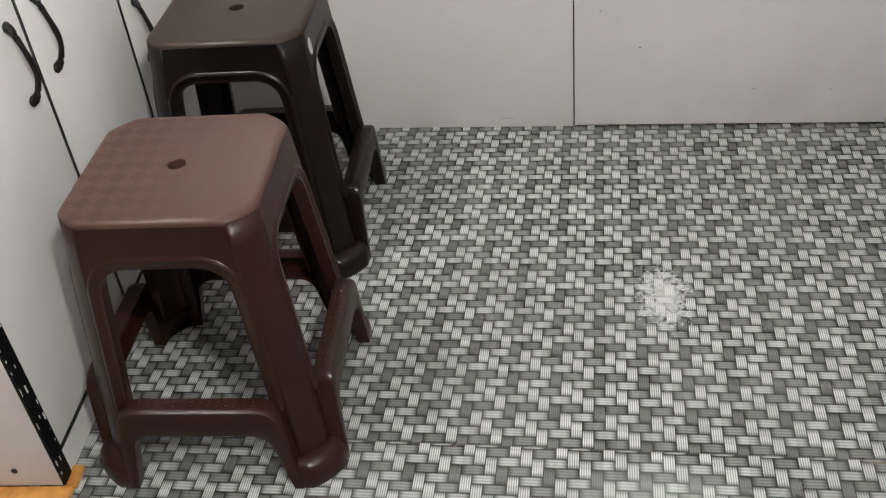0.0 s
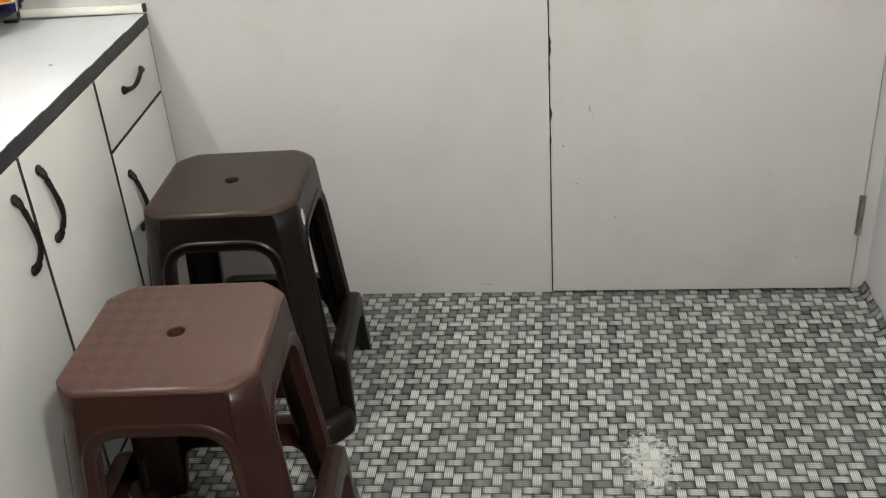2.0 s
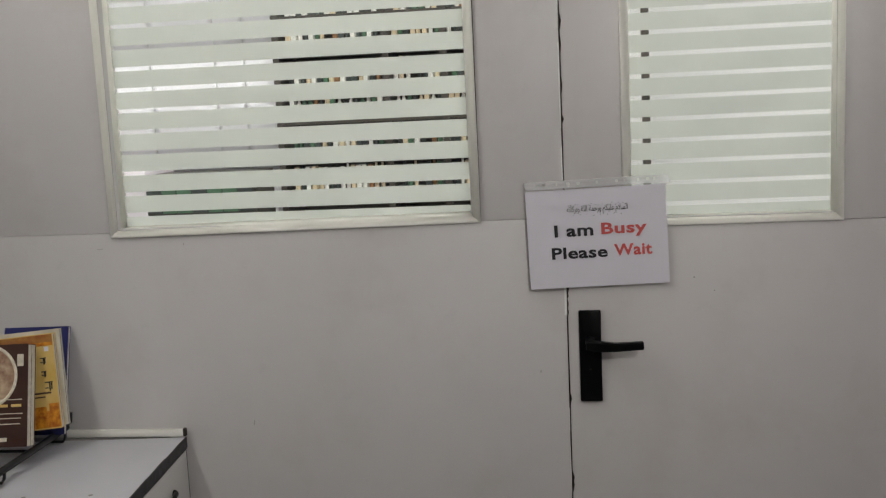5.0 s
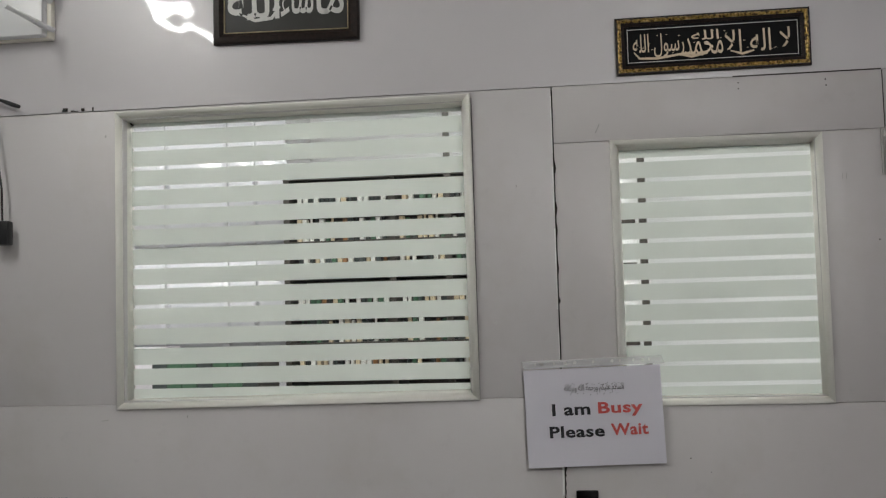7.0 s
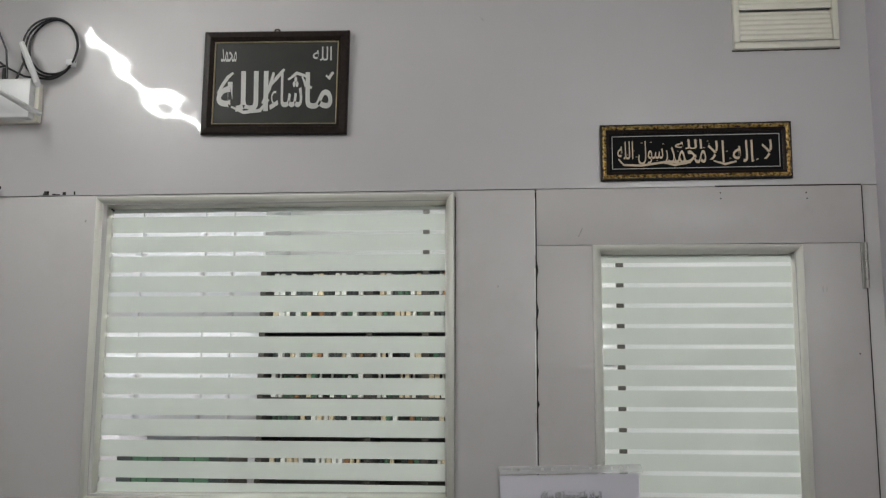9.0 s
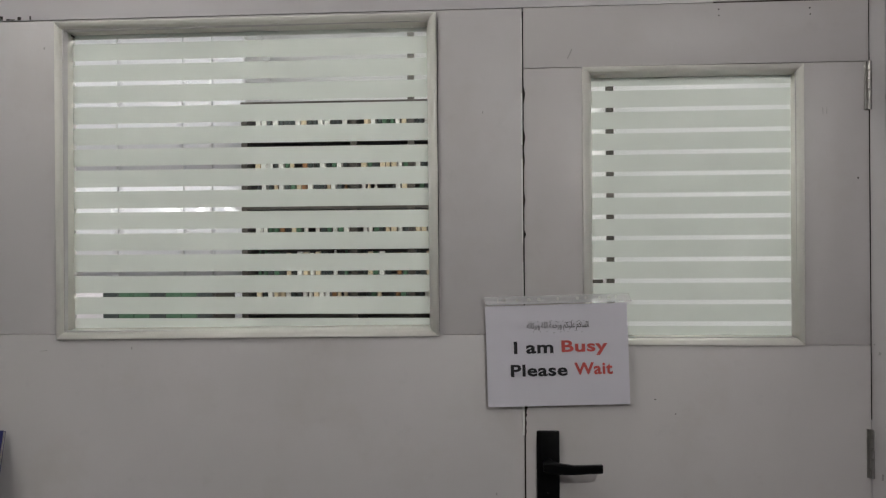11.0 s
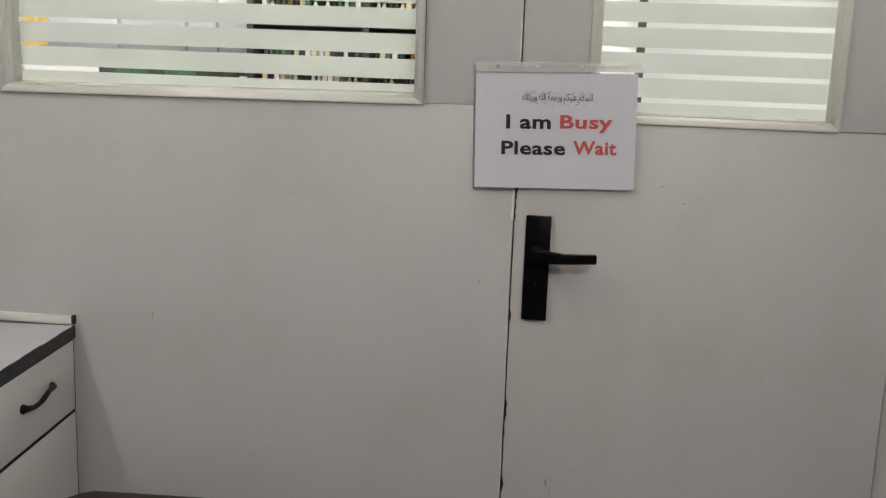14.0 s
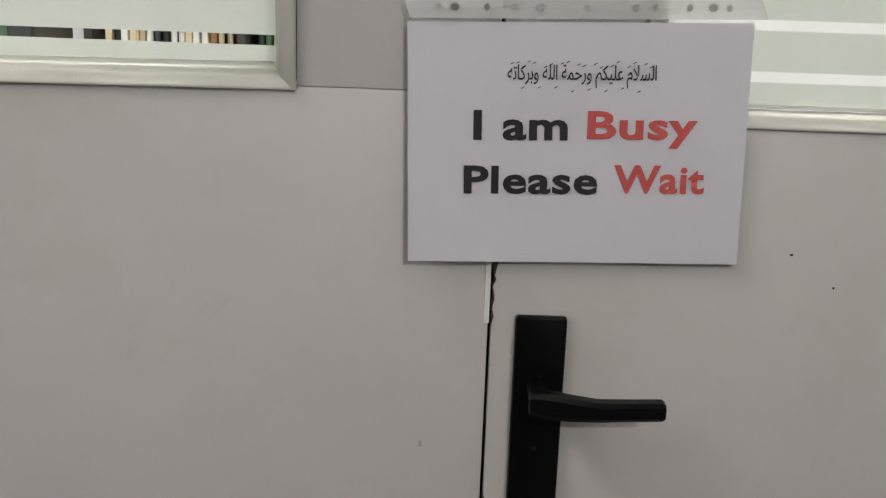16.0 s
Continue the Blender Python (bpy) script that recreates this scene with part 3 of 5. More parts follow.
for z0 in (1.690, 0.931, 0.154):
    bm = bmesh.new()
    box(bm, 0.703, 0.7085, -0.0085, -0.0045, z0, z0 + 0.101, 0.0006)
    hinge = part("hinge", bm, STEEL, door, "steel hinge")
    bm = bmesh.new()
    for k in range(5):
        cyl(bm, (0.7115, -0.0125, z0 + 0.0005 + k * 0.0201), (0.7115, -0.0125, z0 + 0.0195 + k * 0.0201), 0.0052, seg=14)
    part("knuckle", bm, STEEL, hinge, "steel knuckle", smooth=True)
for x, z in ((0.410, 1.906), (0.595, 1.904), (0.410, 1.893), (0.596, 1.891), (0.69, 1.55)):
    bm = bmesh.new()
    cyl(bm, (x, -0.0068, z), (x, -0.0055, z), 0.0016, seg=10)
    part("nail_hole", bm, CHIP, door)


# ---- lamps ----
def tube_lamp(name, x, y0, y1, z, side, lit, label):
    """A tube lamp on a slim wall batten; side is +1 where the room lies towards +x."""
    lamp = thing(name, label, "lamp")
    boxpart("housing", (x - side * 0.045, x - side * 0.018, y0 - 0.02, y1 + 0.02, z - 0.02, z + 0.02), WHITE_PLASTIC, lamp, 0.003)
    for y in (y0 - 0.012, y1 + 0.012):
        boxpart("end_cap", (x - side * 0.030, x + side * 0.016, y - 0.012, y + 0.012, z - 0.017, z + 0.017), WHITE_PLASTIC, lamp, 0.003)
    bm = bmesh.new()
    cyl(bm, (x, y0, z), (x, y1, z), 0.013, seg=16)
    part("lit_tube", bm, lit, lamp, "glowing white tube", smooth=True)


tube_lamp("tube_lamp", XL + 0.046, -1.82, -0.60, 2.56, 1, TUBE_L, "lit white tube lamp on the wall above the counter")


def round_lamp(name, m, lit, label):
    """A shallow round lamp; local -z is the way it shines, its back at z = 0."""
    lamp = thing(name, label, "lamp", m)
    bm = bmesh.new()
    prof = [(0.056, -0.004), (0.057, -0.011), (0.064, -0.013), (0.074, -0.009), (0.078, -0.0005)]
    rings = [[bm.verts.new((r * math.cos(2 * math.pi * k / 32), r * math.sin(2 * math.pi * k / 32), z)) for k in range(32)] for r, z in prof]
    for r0, r1 in zip(rings, rings[1:]):
        for k in range(32):
            bm.faces.new((r0[k], r0[(k + 1) % 32], r1[(k + 1) % 32], r1[k]))
    part("rim", bm, WHITE_PLASTIC, lamp, smooth=True)
    bm = bmesh.new()
    cyl(bm, (0, 0, -0.008), (0, 0, -0.001), 0.0555, seg=32)
    part("diffuser", bm, lit, lamp, "glowing round diffuser")
    bm = bmesh.new()
    cyl(bm, (0, 0, -0.0008), (0, 0, 0.0), 0.077, seg=32)
    part("back_plate", bm, WHITE_PLASTIC, lamp)
    return lamp


lamp = round_lamp("wall_lamp", pose(XR - 0.075, -2.40, 2.22, 0, 65, -45), WALL_LIT, "round lit white lamp tilted on a wall bracket")
bm = bmesh.new()
tube(bm, [(0, 0, -0.002), (0.03, 0.02, 0.03), (0.064, 0.046, 0.063)], 0.009, 10)
part("bracket", bm, WHITE_PLASTIC, lamp, smooth=True)
round_lamp("ceiling_downlight", pose(0.46, -2.45, ZC), SPOT_LIT, "round lit white lamp set in the ceiling")


# ---- counter cabinets ----
CAB_M = pose(-0.886, -0.012, 0, 0, 0, 3.9)      # origin: front edge at the wall; local -y runs along the front towards the room
CAB_LEN, CAB_H = 1.125, 0.720


def pull(parent, p, q, out):
    """A bowed wrought handle between p and q on the front, standing out by out; swells at its ends."""
    p, q = Vector(p), Vector(q)
    n, pts, rad = 14, [], []
    for i in range(n + 1):
        s = i / n
        bow = math.sin(math.pi * s) ** 0.7 * out
        wig = 0.005 * math.sin(2 * math.pi * s)
        d = (q - p).normalized()
        lat = Vector((0, d.z, -d.y))
        pts.append(p.lerp(q, s) + Vector((bow + 0.004, 0, 0)) + lat * wig)
        rad.append(0.0038 + 0.0040 * abs(2 * s - 1) ** 3 + 0.0015 * math.exp(-((s - 0.5) / 0.2) ** 2))
    bm = bmesh.new()
    tube(bm, pts, rad, 10)
    for e in (p, q):
        bmesh.ops.create_uvsphere(bm, u_segments=12, v_segments=8, radius=0.0095, matrix=Matrix.Translation(e + Vector((0.003, 0, 0))) @ Matrix.Diagonal((0.6, 1, 1, 1)))
    part("handle", bm, PULL, parent, "black bowed metal handle", smooth=True)


def front(name, cab, y0, y1, z0, z1):
    bm = bmesh.new()
    box(bm, -0.0026, 0.0, y0, y1, z0, z1, 0.0005)
    ob = part(name, bm, CAB, cab, smooth=True)
    for ya, yb in ((y0, y0 + 0.0022), (y1 - 0.0022, y1)):
        boxpart("edge_band", (-0.0024, 0.0004, ya, yb, z0, z1), BLACK, ob, label="black edge band")
    return ob


DEPTH = -0.50
cab_a = thing("drawer_cabinet", "white cabinet unit with one drawer over a door", "cabinet", CAB_M, group="counter cabinets")
boxpart("body", (DEPTH, -0.0065, -0.375, -0.002, 0.0, CAB_H - 0.002), CAB, cab_a)
boxpart("back_panel", (-0.0060, -0.0032, -0.3785, -0.006, 0.06, CAB_H - 0.003), DARK, cab_a)
d = front("drawer", cab_a, -0.3745, -0.010, 0.5720, 0.717)
pull(d, (0, -0.242, 0.652), (0, -0.121, 0.655), 0.011)
d = front("door", cab_a, -0.3745, -0.010, 0.075, 0.5635)
pull(d, (0, -0.313, 0.496), (0, -0.313, 0.372), 0.019)

cab_b = thing("double_door_cabinet", "white two-door cabinet unit with black bowed handles", "cabinet", CAB_M, group="counter cabinets")
boxpart("body", (DEPTH, -0.0065, -1.105, -0.379, 0.0, CAB_H - 0.002), CAB, cab_b)
boxpart("back_panel", (-0.0060, -0.0032, -1.103, -0.379, 0.06, CAB_H - 0.003), DARK, cab_b)
d = front("door", cab_b, -0.7385, -0.3800, 0.075, 0.717)
pull(d, (0, -0.688, 0.674), (0, -0.688, 0.548), 0.019)
d = front("door", cab_b, -1.0965, -0.7430, 0.075, 0.717)
pull(d, (0, -0.790, 0.669), (0, -0.794, 0.545), 0.019)
boxpart("end_panel", (DEPTH, -0.004, CAB_LEN * -1.0, -1.1065, 0.012, CAB_H - 0.002), END_PANEL, cab_b, 0.0008, "pinkish white end panel")
band = boxpart("edge_band", (-0.0035, 0.0012, CAB_LEN * -1.0 - 0.001, -1.0975, 0.014, CAB_H - 0.002), BLACK, cab_b, label="black worn edge band")
rng = random.Random(31)
for i in range(22):
    z, y = rng.uniform(0.03, 0.68), rng.choice((-1.1245, -1.111, -1.101))
    boxpart("chip", (0.0008, 0.0016, y, y + rng.uniform(0.001, 0.004), z, z + rng.uniform(0.003, 0.016)), CAB, band)
bm = bmesh.new()
cyl(bm, (-0.075, -1.1265, 0.05), (-0.075, -1.124, 0.05), 0.0055, seg=12)
part("screw_hole", bm, CHIP, cab_b)
boxpart("floor_strip", (-0.34, 0.012, -1.150, -1.1255, 0.0, 0.011), ORANGE_TAPE, cab_b, 0.002, "orange wooden strip at the foot")
boxpart("floor_strip", (-0.004, 0.016, -1.1245, -1.080, 0.0, 0.010), ORANGE_TAPE, cab_b, 0.002)

top = thing("worktop", "white laminate worktop with a dark edge band", "worktop", pose(-0.892, -0.012, 0, 0, 0, 3.9))
boxpart("board", (-0.55, 0.003, -1.135, 0.0, CAB_H, 0.745), COUNTER, top, 0.001)
bm = bmesh.new()
for i in range(30):
    ya, yb = -1.135 + i * 1.136 / 30, -1.135 + (i + 1) * 1.136 / 30
    j = 0.0007 * math.sin(i * 2.1) + 0.0006 * math.sin(i * 5.3)
    box(bm, 0.0028, 0.0055, ya, yb + 0.0003, CAB_H - 0.001 - j, 0.7462 + j)
part("edge_band", bm, BAND, top, "dark grey tape edge, slightly uneven")
for x, y in ((-0.082, -0.345), (-0.217, -0.348), (-0.13, -0.62)):
    bm = bmesh.new()
    cyl(bm, (x, y, 0.7448), (x, y, 0.7455), 0.0042, seg=12)
    part("plug", bm, STEEL, top)
bm = bmesh.new()
box(bm, XL + 0.002, -0.887, -0.0115, -0.0005, 0.7452, 0.7635, 0.003)
bead = solo("wall_bead", bm, TRIM, "cream bead along the worktop against the wall", "trim", "structure", smooth=True)
bm = bmesh.new()
box(bm, -0.002, 0.0055, -0.002, 0.010, 0.7470, 0.766, 0.002)
part("corner_block", bm, CHIP, top, "dark worn corner end")


# ---- stools ----
def stool(name, m, height, body, seat_mat, label, sticker):
    """A moulded plastic stool: splayed four-sided body with arched openings, proud treads and wrapped feet."""
    st = thing(name, label, "stool", m, group="stools beside the counter")
    H, CH, top_z = height, 0.040, height - 0.009

    def half(z):                       # half width of the body at height z
        return 0.1452 + 0.043 * (H - z) / H

    def proud(z):                      # how far tread and feet stand out from the body
        return 0.021 + 0.010 * min(1.0, z / 0.17)

    def place(u, z, out=0.0):          # side facing -y: u across, out proud of the face
        return Vector((u, -(half(z) + out), z))

    def corner(h, z, n=7, grow=0.0):   # softened chamfer from the -y side round to the +x side
        out, c = [], CH + grow
        for k in range(n + 1):
            t = k / n
            a = t * math.pi / 2
            arc = Vector((math.sin(a), -math.cos(a)))
            chord = Vector((t, t - 1))
            d = arc * 0.36 + chord * 0.64
            out.append(Vector((h - c + c * d.x, -h + c + c * d.y, z)))
        return out

    def rounded(pts, r, n=6):
        out = []
        for i, p in enumerate(pts):
            p = Vector(p)
            a = (Vector(pts[i - 1]) - p).normalized()
            c = (Vector(pts[(i + 1) % len(pts)]) - p).normalized()
            if r[i] == 0:
                out.append(p)
                continue
            for k in range(n + 1):
                t = k / n
                out.append((p + a * r[i]) * (1 - t) ** 2 + p * 2 * t * (1 - t) + (p + c * r[i]) * t * t)
        return out

    def normals(path):
        out = []
        for i, p in enumerate(path):
            d = (path[min(i + 1, len(path) - 1)] - path[max(i - 1, 0)]).normalized()
            out.append(Vector((-d.y, d.x)))
        return out

    def grid(bm, rows):
        for a, c in zip(rows, rows[1:]):
            for k in range(len(a) - 1):
                bm.faces.new((a[k], a[k + 1], c[k + 1], c[k]))

    arch_top = H - 0.077
    inner = rounded([(-0.130, 0.0), (-0.094, arch_top), (0.094, arch_top), (0.130, 0.0)], [0, 0.046, 0.046, 0], 9)
    heights = [top_z * k / 12 for k in range(1, 13)]
    outline = [Vector((-(half(0) - CH), 0.0))] + inner + [Vector((half(0) - CH, 0.0))]
    outline += [Vector((half(z) - CH, z)) for z in heights] + [Vector((-(half(z) - CH), z)) for z in reversed(heights)]
    arch = rounded([(-0.1155, 0.15), (-0.094, arch_top), (0.094, arch_top), (0.1155, 0.15)], [0, 0.046, 0.046, 0], 10)
    arch_n = normals(arch)
    lip = [(0.0235, -0.0006), (0.0215, 0.0012), (0.0190, 0.0044), (0.0160, 0.0058), (0.0125, 0.0050), (0.0080, 0.0030), (0.0030, 0.0014), (0.0004, 0.0), (-0.0006, -0.003), (-0.0006, -0.020)]
    step_out = rounded([(-0.1465, 0.0), (-0.1270, 0.174), (0.1270, 0.174), (0.1465, 0.0)], [0, 0.034, 0.034, 0], 8)
    step_in = rounded([(-0.1300, 0.0), (-0.1080, 0.120), (0.1080, 0.120), (0.1300, 0.0)], [0, 0.032, 0.032, 0], 8)
    for q in range(4):
        turn = Matrix.Rotation(q * math.pi / 2, 4, "Z")
        bm = bmesh.new()
        vs = [bm.verts.new((p.x, p.y, 0)) for p in outline]
        for a, c in zip(vs, vs[1:] + vs[:1]):
            bm.edges.new((a, c))
        bmesh.ops.triangle_fill(bm, use_beauty=True, edges=bm.edges[:])
        for v in bm.verts:
            v.co = turn @ place(v.co.x, v.co.y)
        side = part("side_frame", bm, body, st)
        sol = side.modifiers.new("wall", "SOLIDIFY")
        sol.thickness, sol.offset = 0.004, 0.0
        # raised lip round the arch that turns in at the opening
        bm = bmesh.new()
        grid(bm, [[bm.verts.new(turn @ place(p.x + n.x * w, p.y + n.y * w, o)) for w, o in lip] for p, n in zip(arch, arch_n)])
        part("lip", bm, body, side, "rounded raised lip", smooth=True)
        # tread between the legs: an inverted U standing proud, its ends running down to the floor
        bm = bmesh.new()
        rows = []
        for po, pi in zip(step_out, step_in):
            rows.append([])
            for s, o in ((0.0, -0.003), (0.0, 0.55), (0.012, 0.86), (0.05, 0.97), (0.12, 1.0), (0.5, 1.0), (0.9, 1.0), (0.97, 0.95), (1.0, 0.8), (1.0, -0.003)):
                p = po.lerp(pi, s)
                rows[-1].append(bm.verts.new(turn @ place(p.x, p.y, proud(p.y) * o)))
        grid(bm, rows)
        step = part("tread", bm, body, st, "dotted tread", smooth=True)
        bm = bmesh.new()
        for i in range(14):
            for j in range(2):
                c = turn @ place(-0.091 + i * 0.014, 0.1742, 0.007 + 0.009 * j + 0.0015 * (i % 2))
                bmesh.ops.create_icosphere(bm, subdivisions=1, radius=0.0014, matrix=Matrix.Translation(c))
        part("tread_stud", bm, seat_mat, step, smooth=True)
        # corner leg
        bm = bmesh.new()
        grid(bm, [[bm.verts.new(turn @ p) for p in corner(half(z), z)] for z in [0.0] + heights])
        leg = part("leg", bm, body, st, smooth=True)
        sol = leg.modifiers.new("wall", "SOLIDIFY")
        sol.thickness, sol.offset = 0.004, 0.0
        # foot: a swollen band wrapped round the leg's corner
        bm = bmesh.new()
        rows = []
        for o, z in ((-0.003, 0.0500), (0.003, 0.0500), (0.010, 0.0480), (0.0165, 0.0430), (0.0205, 0.0350), (0.0218, 0.0250), (0.0215, 0.0080), (0.0195, 0.0), (0.0, 0.0)):
            h = half(z) + o
            line = [Vector((0.1415 - 0.004 * z / 0.05, -h, z))] + corner(h, z, 9, 0.006) + [Vector((h, -0.1415 + 0.004 * z / 0.05, z))]
            rows.append([bm.verts.new(turn @ p) for p in line])
        grid(bm, rows)
        part("foot", bm, body, leg, "rounded wrapped foot", smooth=True)
    # seat: plate with softened chamfers and a rounded rim, a finger hole in its middle
    bm = bmesh.new()
    rings = []
    for inset, z in ((-0.0006, top_z - 0.004), (-0.0006, top_z + 0.0005), (0.0006, H - 0.0052), (0.0026, H - 0.0026), (0.0056, H - 0.0009), (0.0095, H - 0.0002), (0.0150, H)):
        ring = []
        for q in range(4):
            turn = Matrix.Rotation(q * math.pi / 2, 4, "Z")
            ring += [bm.verts.new(turn @ p) for p in corner(half(top_z) - inset, z)]
        rings.append(ring)
    n = len(rings[0])
    for a, c in zip(rings, rings[1:]):
        for k in range(n):
            bm.faces.new((a[k], a[(k + 1) % n], c[(k + 1) % n], c[k]))
    rim = [bm.verts.new((0.0150 * math.cos(t), 0.0150 * math.sin(t), H)) for t in [2 * math.pi * k / 24 for k in range(24)]]
    soft = [bm.verts.new((v.co.x * 0.92, v.co.y * 0.92, H - 0.0014)) for v in rim]
    low = [bm.verts.new((v.co.x * 0.88, v.co.y * 0.88, H - 0.02)) for v in rim]
    es = [bm.edges.new((a, c)) for a, c in zip(rim, rim[1:] + rim[:1])]
    es += [bm.edges.get((a, c)) for a, c in zip(rings[-1], rings[-1][1:] + rings[-1][:1])]
    bmesh.ops.triangle_fill(bm, use_beauty=True, edges=es)
    for a, c in ((rim, soft), (soft, low)):
        for k in range(24):
            bm.faces.new((a[k], a[(k + 1) % 24], c[(k + 1) % 24], c[k]))
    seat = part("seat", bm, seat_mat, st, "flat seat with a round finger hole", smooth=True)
    bm = bmesh.new()
    box(bm, -0.128, 0.128, -0.128, 0.128, H - 0.024, H - 0.021)
    part("underside", bm, body, seat)
    if sticker:
        face = Matrix.Rotation(math.pi / 2, 4, "Z")
        bm = bmesh.new()
        vs = [bm.verts.new(face @ place(0.011 * math.cos(a) - 0.092, 0.464 + 0.017 * math.sin(a), 0.0030)) for a in [2 * math.pi * k / 20 for k in range(20)]]
        bm.faces.new(vs)
        stk = part("sticker", bm, PAPER, st, "small white oval sticker")
        bm = bmesh.new()
        for a, c in (((-0.004, -0.008), (0.004, 0.008)), ((-0.004, 0.004), (0.002, 0.009)), ((-0.002, -0.009), (0.004, -0.003))):
            quad = [bm.verts.new(face @ place(x - 0.092, 0.464 + z, 0.0036)) for x, z in ((a[0], a[1]), (a[0] + 0.0016, a[1]), (c[0] + 0.0016, c[1]), (c[0], c[1]))]
            bm.faces.new(quad)
        part("print", bm, RED_INK, stk)
    return st


stool("plastic_stool", pose(-0.568, -0.909, 0, 0, 0, 3.0), 0.495, STOOL_RED, STOOL_RED_LIT, "red-brown moulded plastic stool, its seat coloured paler as if lit from above", False)
stool("plastic_stool", pose(-0.626, -0.388, 0, 0, 0, 3.0), 0.506, STOOL_DARK, STOOL_DARK_LIT, "dark brown moulded plastic stool with a small sticker", True)


# ---- vinyl turned up at the side wall ----
bm = bmesh.new()
rows = []
for i in range(13):
    y = -0.002 - 0.021 * i
    lift = 0.004 + (0.020 + 0.004 * math.sin(i * 1.3)) * (1 - (i / 12) ** 2)
    rows.append([bm.verts.new(p) for p in ((XR - 0.034, y, 0.0012), (XR - 0.018, y, 0.0035), (XR - 0.008, y, 0.012), (XR - 0.003, y, lift))])
for r0, r1 in zip(rows, rows[1:]):
    for k in range(3):
        bm.faces.new((r0[k], r0[k + 1], r1[k + 1], r1[k]))
turned = solo("trim_vinyl_upturn", bm, VINYL, "vinyl sheet curling up against the side wall", "trim", "structure", smooth=True)
sol = turned.modifiers.new("wall", "SOLIDIFY")
sol.thickness = 0.0015


# ---- mat by the cabinet end ----
mat_ob = thing("floor_mat", "cream woven mat with a rust speckled border", "mat", pose(-0.803, -1.163, 0, 0, 0, 2))
RUST = surface("rust_speckled_weave", (0.34, 0.15, 0.08), 0.9, 0.6, 160, grain=0.8, grain_scale=300)
CREAM_WEAVE = surface("cream_weave", (0.56, 0.47, 0.33), 0.9, 0.18, 150, grain=0.9, grain_scale=260)
boxpart("field", (-0.46, -0.004, -0.62, -0.024, 0.0004, 0.008), CREAM_WEAVE, mat_ob, 0.002)
boxpart("border", (-0.46, 0.0, -0.0235, 0.0, 0.0004, 0.009), RUST, mat_ob, 0.002)


# ---- magazines in a wire stand ----
rack = thing("magazine_stand", "black wire stand holding magazines on the worktop", "stand", pose(-1.162, -0.036, 0.7452, 0, 0, 0))
for x in (0.0, -0.19):
    bm = bmesh.new()
    tube(bm, [(x + 0.004, 0.006, 0.068), (x + 0.002, 0.004, 0.045), (x, -0.004, 0.037), (x - 0.004, -0.10, 0.031), (x - 0.010, -0.20, 0.027), (x - 0.014, -0.31, 0.024)], 0.0080, 8)
    part("side_rail", bm, CABLE, rack, smooth=True)
    for y in (-0.012, -0.27):
        bm = bmesh.new()
        tube(bm, [(x, y, 0.035 + 0.035 * y), (x - 0.002, y, 0.012), (x - 0.008, y, 0.0036), (x - 0.040, y, 0.0036)], 0.0034, 8)
        part("foot", bm, CABLE, rack, smooth=True)
for y, z in ((-0.012, 0.036), (-0.145, 0.028), (-0.29, 0.024)):
    bm = bmesh.new()
    tube(bm, [(0, y, z), (-0.19, y, z)], 0.0034, 8)
    part("cross_bar", bm, CABLE, rack, smooth=True)


def cover(name, a, c, scale):
    m, nt, b = mat_base(name)
    col = ramp(nt, noise_tex(nt, coords(nt), scale, 4), [(0.35, a), (0.65, c)])
    nt.links.new(col, b.inputs["Base Color"])
    b.inputs["Roughness"].default_value = 0.3
    return m


COVER_BROWN = cover("brown_cover", (0.045, 0.020, 0.016), (0.07, 0.03, 0.022), 9)
COVER_YELLOW = cover("yellow_cover", (0.62, 0.40, 0.10), (0.75, 0.55, 0.22), 12)
COVER_BLUE = cover("blue_cover", (0.02, 0.024, 0.12), (0.03, 0.034, 0.16), 6)
COVER_FLAME = cover("flame_print", (0.35, 0.07, 0.01), (0.75, 0.32, 0.03), 60)
COVER_CREAM = cover("cream_cover", (0.55, 0.50, 0.40), (0.68, 0.63, 0.52), 20)
COVER_RUST = cover("rust_print", (0.28, 0.09, 0.03), (0.42, 0.2, 0.05), 40)
COVER_TAN = cover("tan_print", (0.55, 0.42, 0.28), (0.25, 0.12, 0.08), 45)


def magazine(label, m, w, h, t, mat):
    """A paperback standing on its lower edge: local -x along its width, +y into its thickness, cover facing -y."""
    mg = thing("magazine", label, "magazine", m, group="magazines in the stand")
    pg = boxpart("page_block", (-w + 0.002, -0.0012, 0.001, t - 0.001, 0.001, h - 0.002), PAGES, mg, label="cream page edges")
    for k in range(3):
        boxpart("page_line", (-0.0013, -0.0008, t * (0.25 + 0.25 * k), t * (0.25 + 0.25 * k) + 0.0007, 0.002, h - 0.003), INK if k == 1 else PAPER, pg)
    c = boxpart("cover", (-w, 0.0, 0.0, 0.001, 0.0, h), mat, mg)
    boxpart("back_cover", (-w, 0.0, t - 0.001, t, 0.0, h), mat, mg)
    return mg, c


def bars(parent, mat, rows, out=0.0006):
    for x0, x1, z0, z1 in rows:
        bm = bmesh.new()
        box(bm, x0, x1, -out, 0.0002, z0, z1)
        part("print", bm, mat, parent)


mg, c = magazine("thick blue book behind the magazines", pose(-1.1385, -0.098, 0.783, -18, 0, 3), 0.152, 0.246, 0.012, COVER_BLUE)
mg, c = magazine("worn magazine with cream page edges", pose(-1.113, -0.121, 0.8145, -10, -4, 7), 0.166, 0.215, 0.013, COVER_CREAM)
mg, c = magazine("yellow magazine with a flame picture at the foot", pose(-1.1175, -0.140, 0.813, -10, -4.5, 7), 0.165, 0.211, 0.016, COVER_YELLOW)
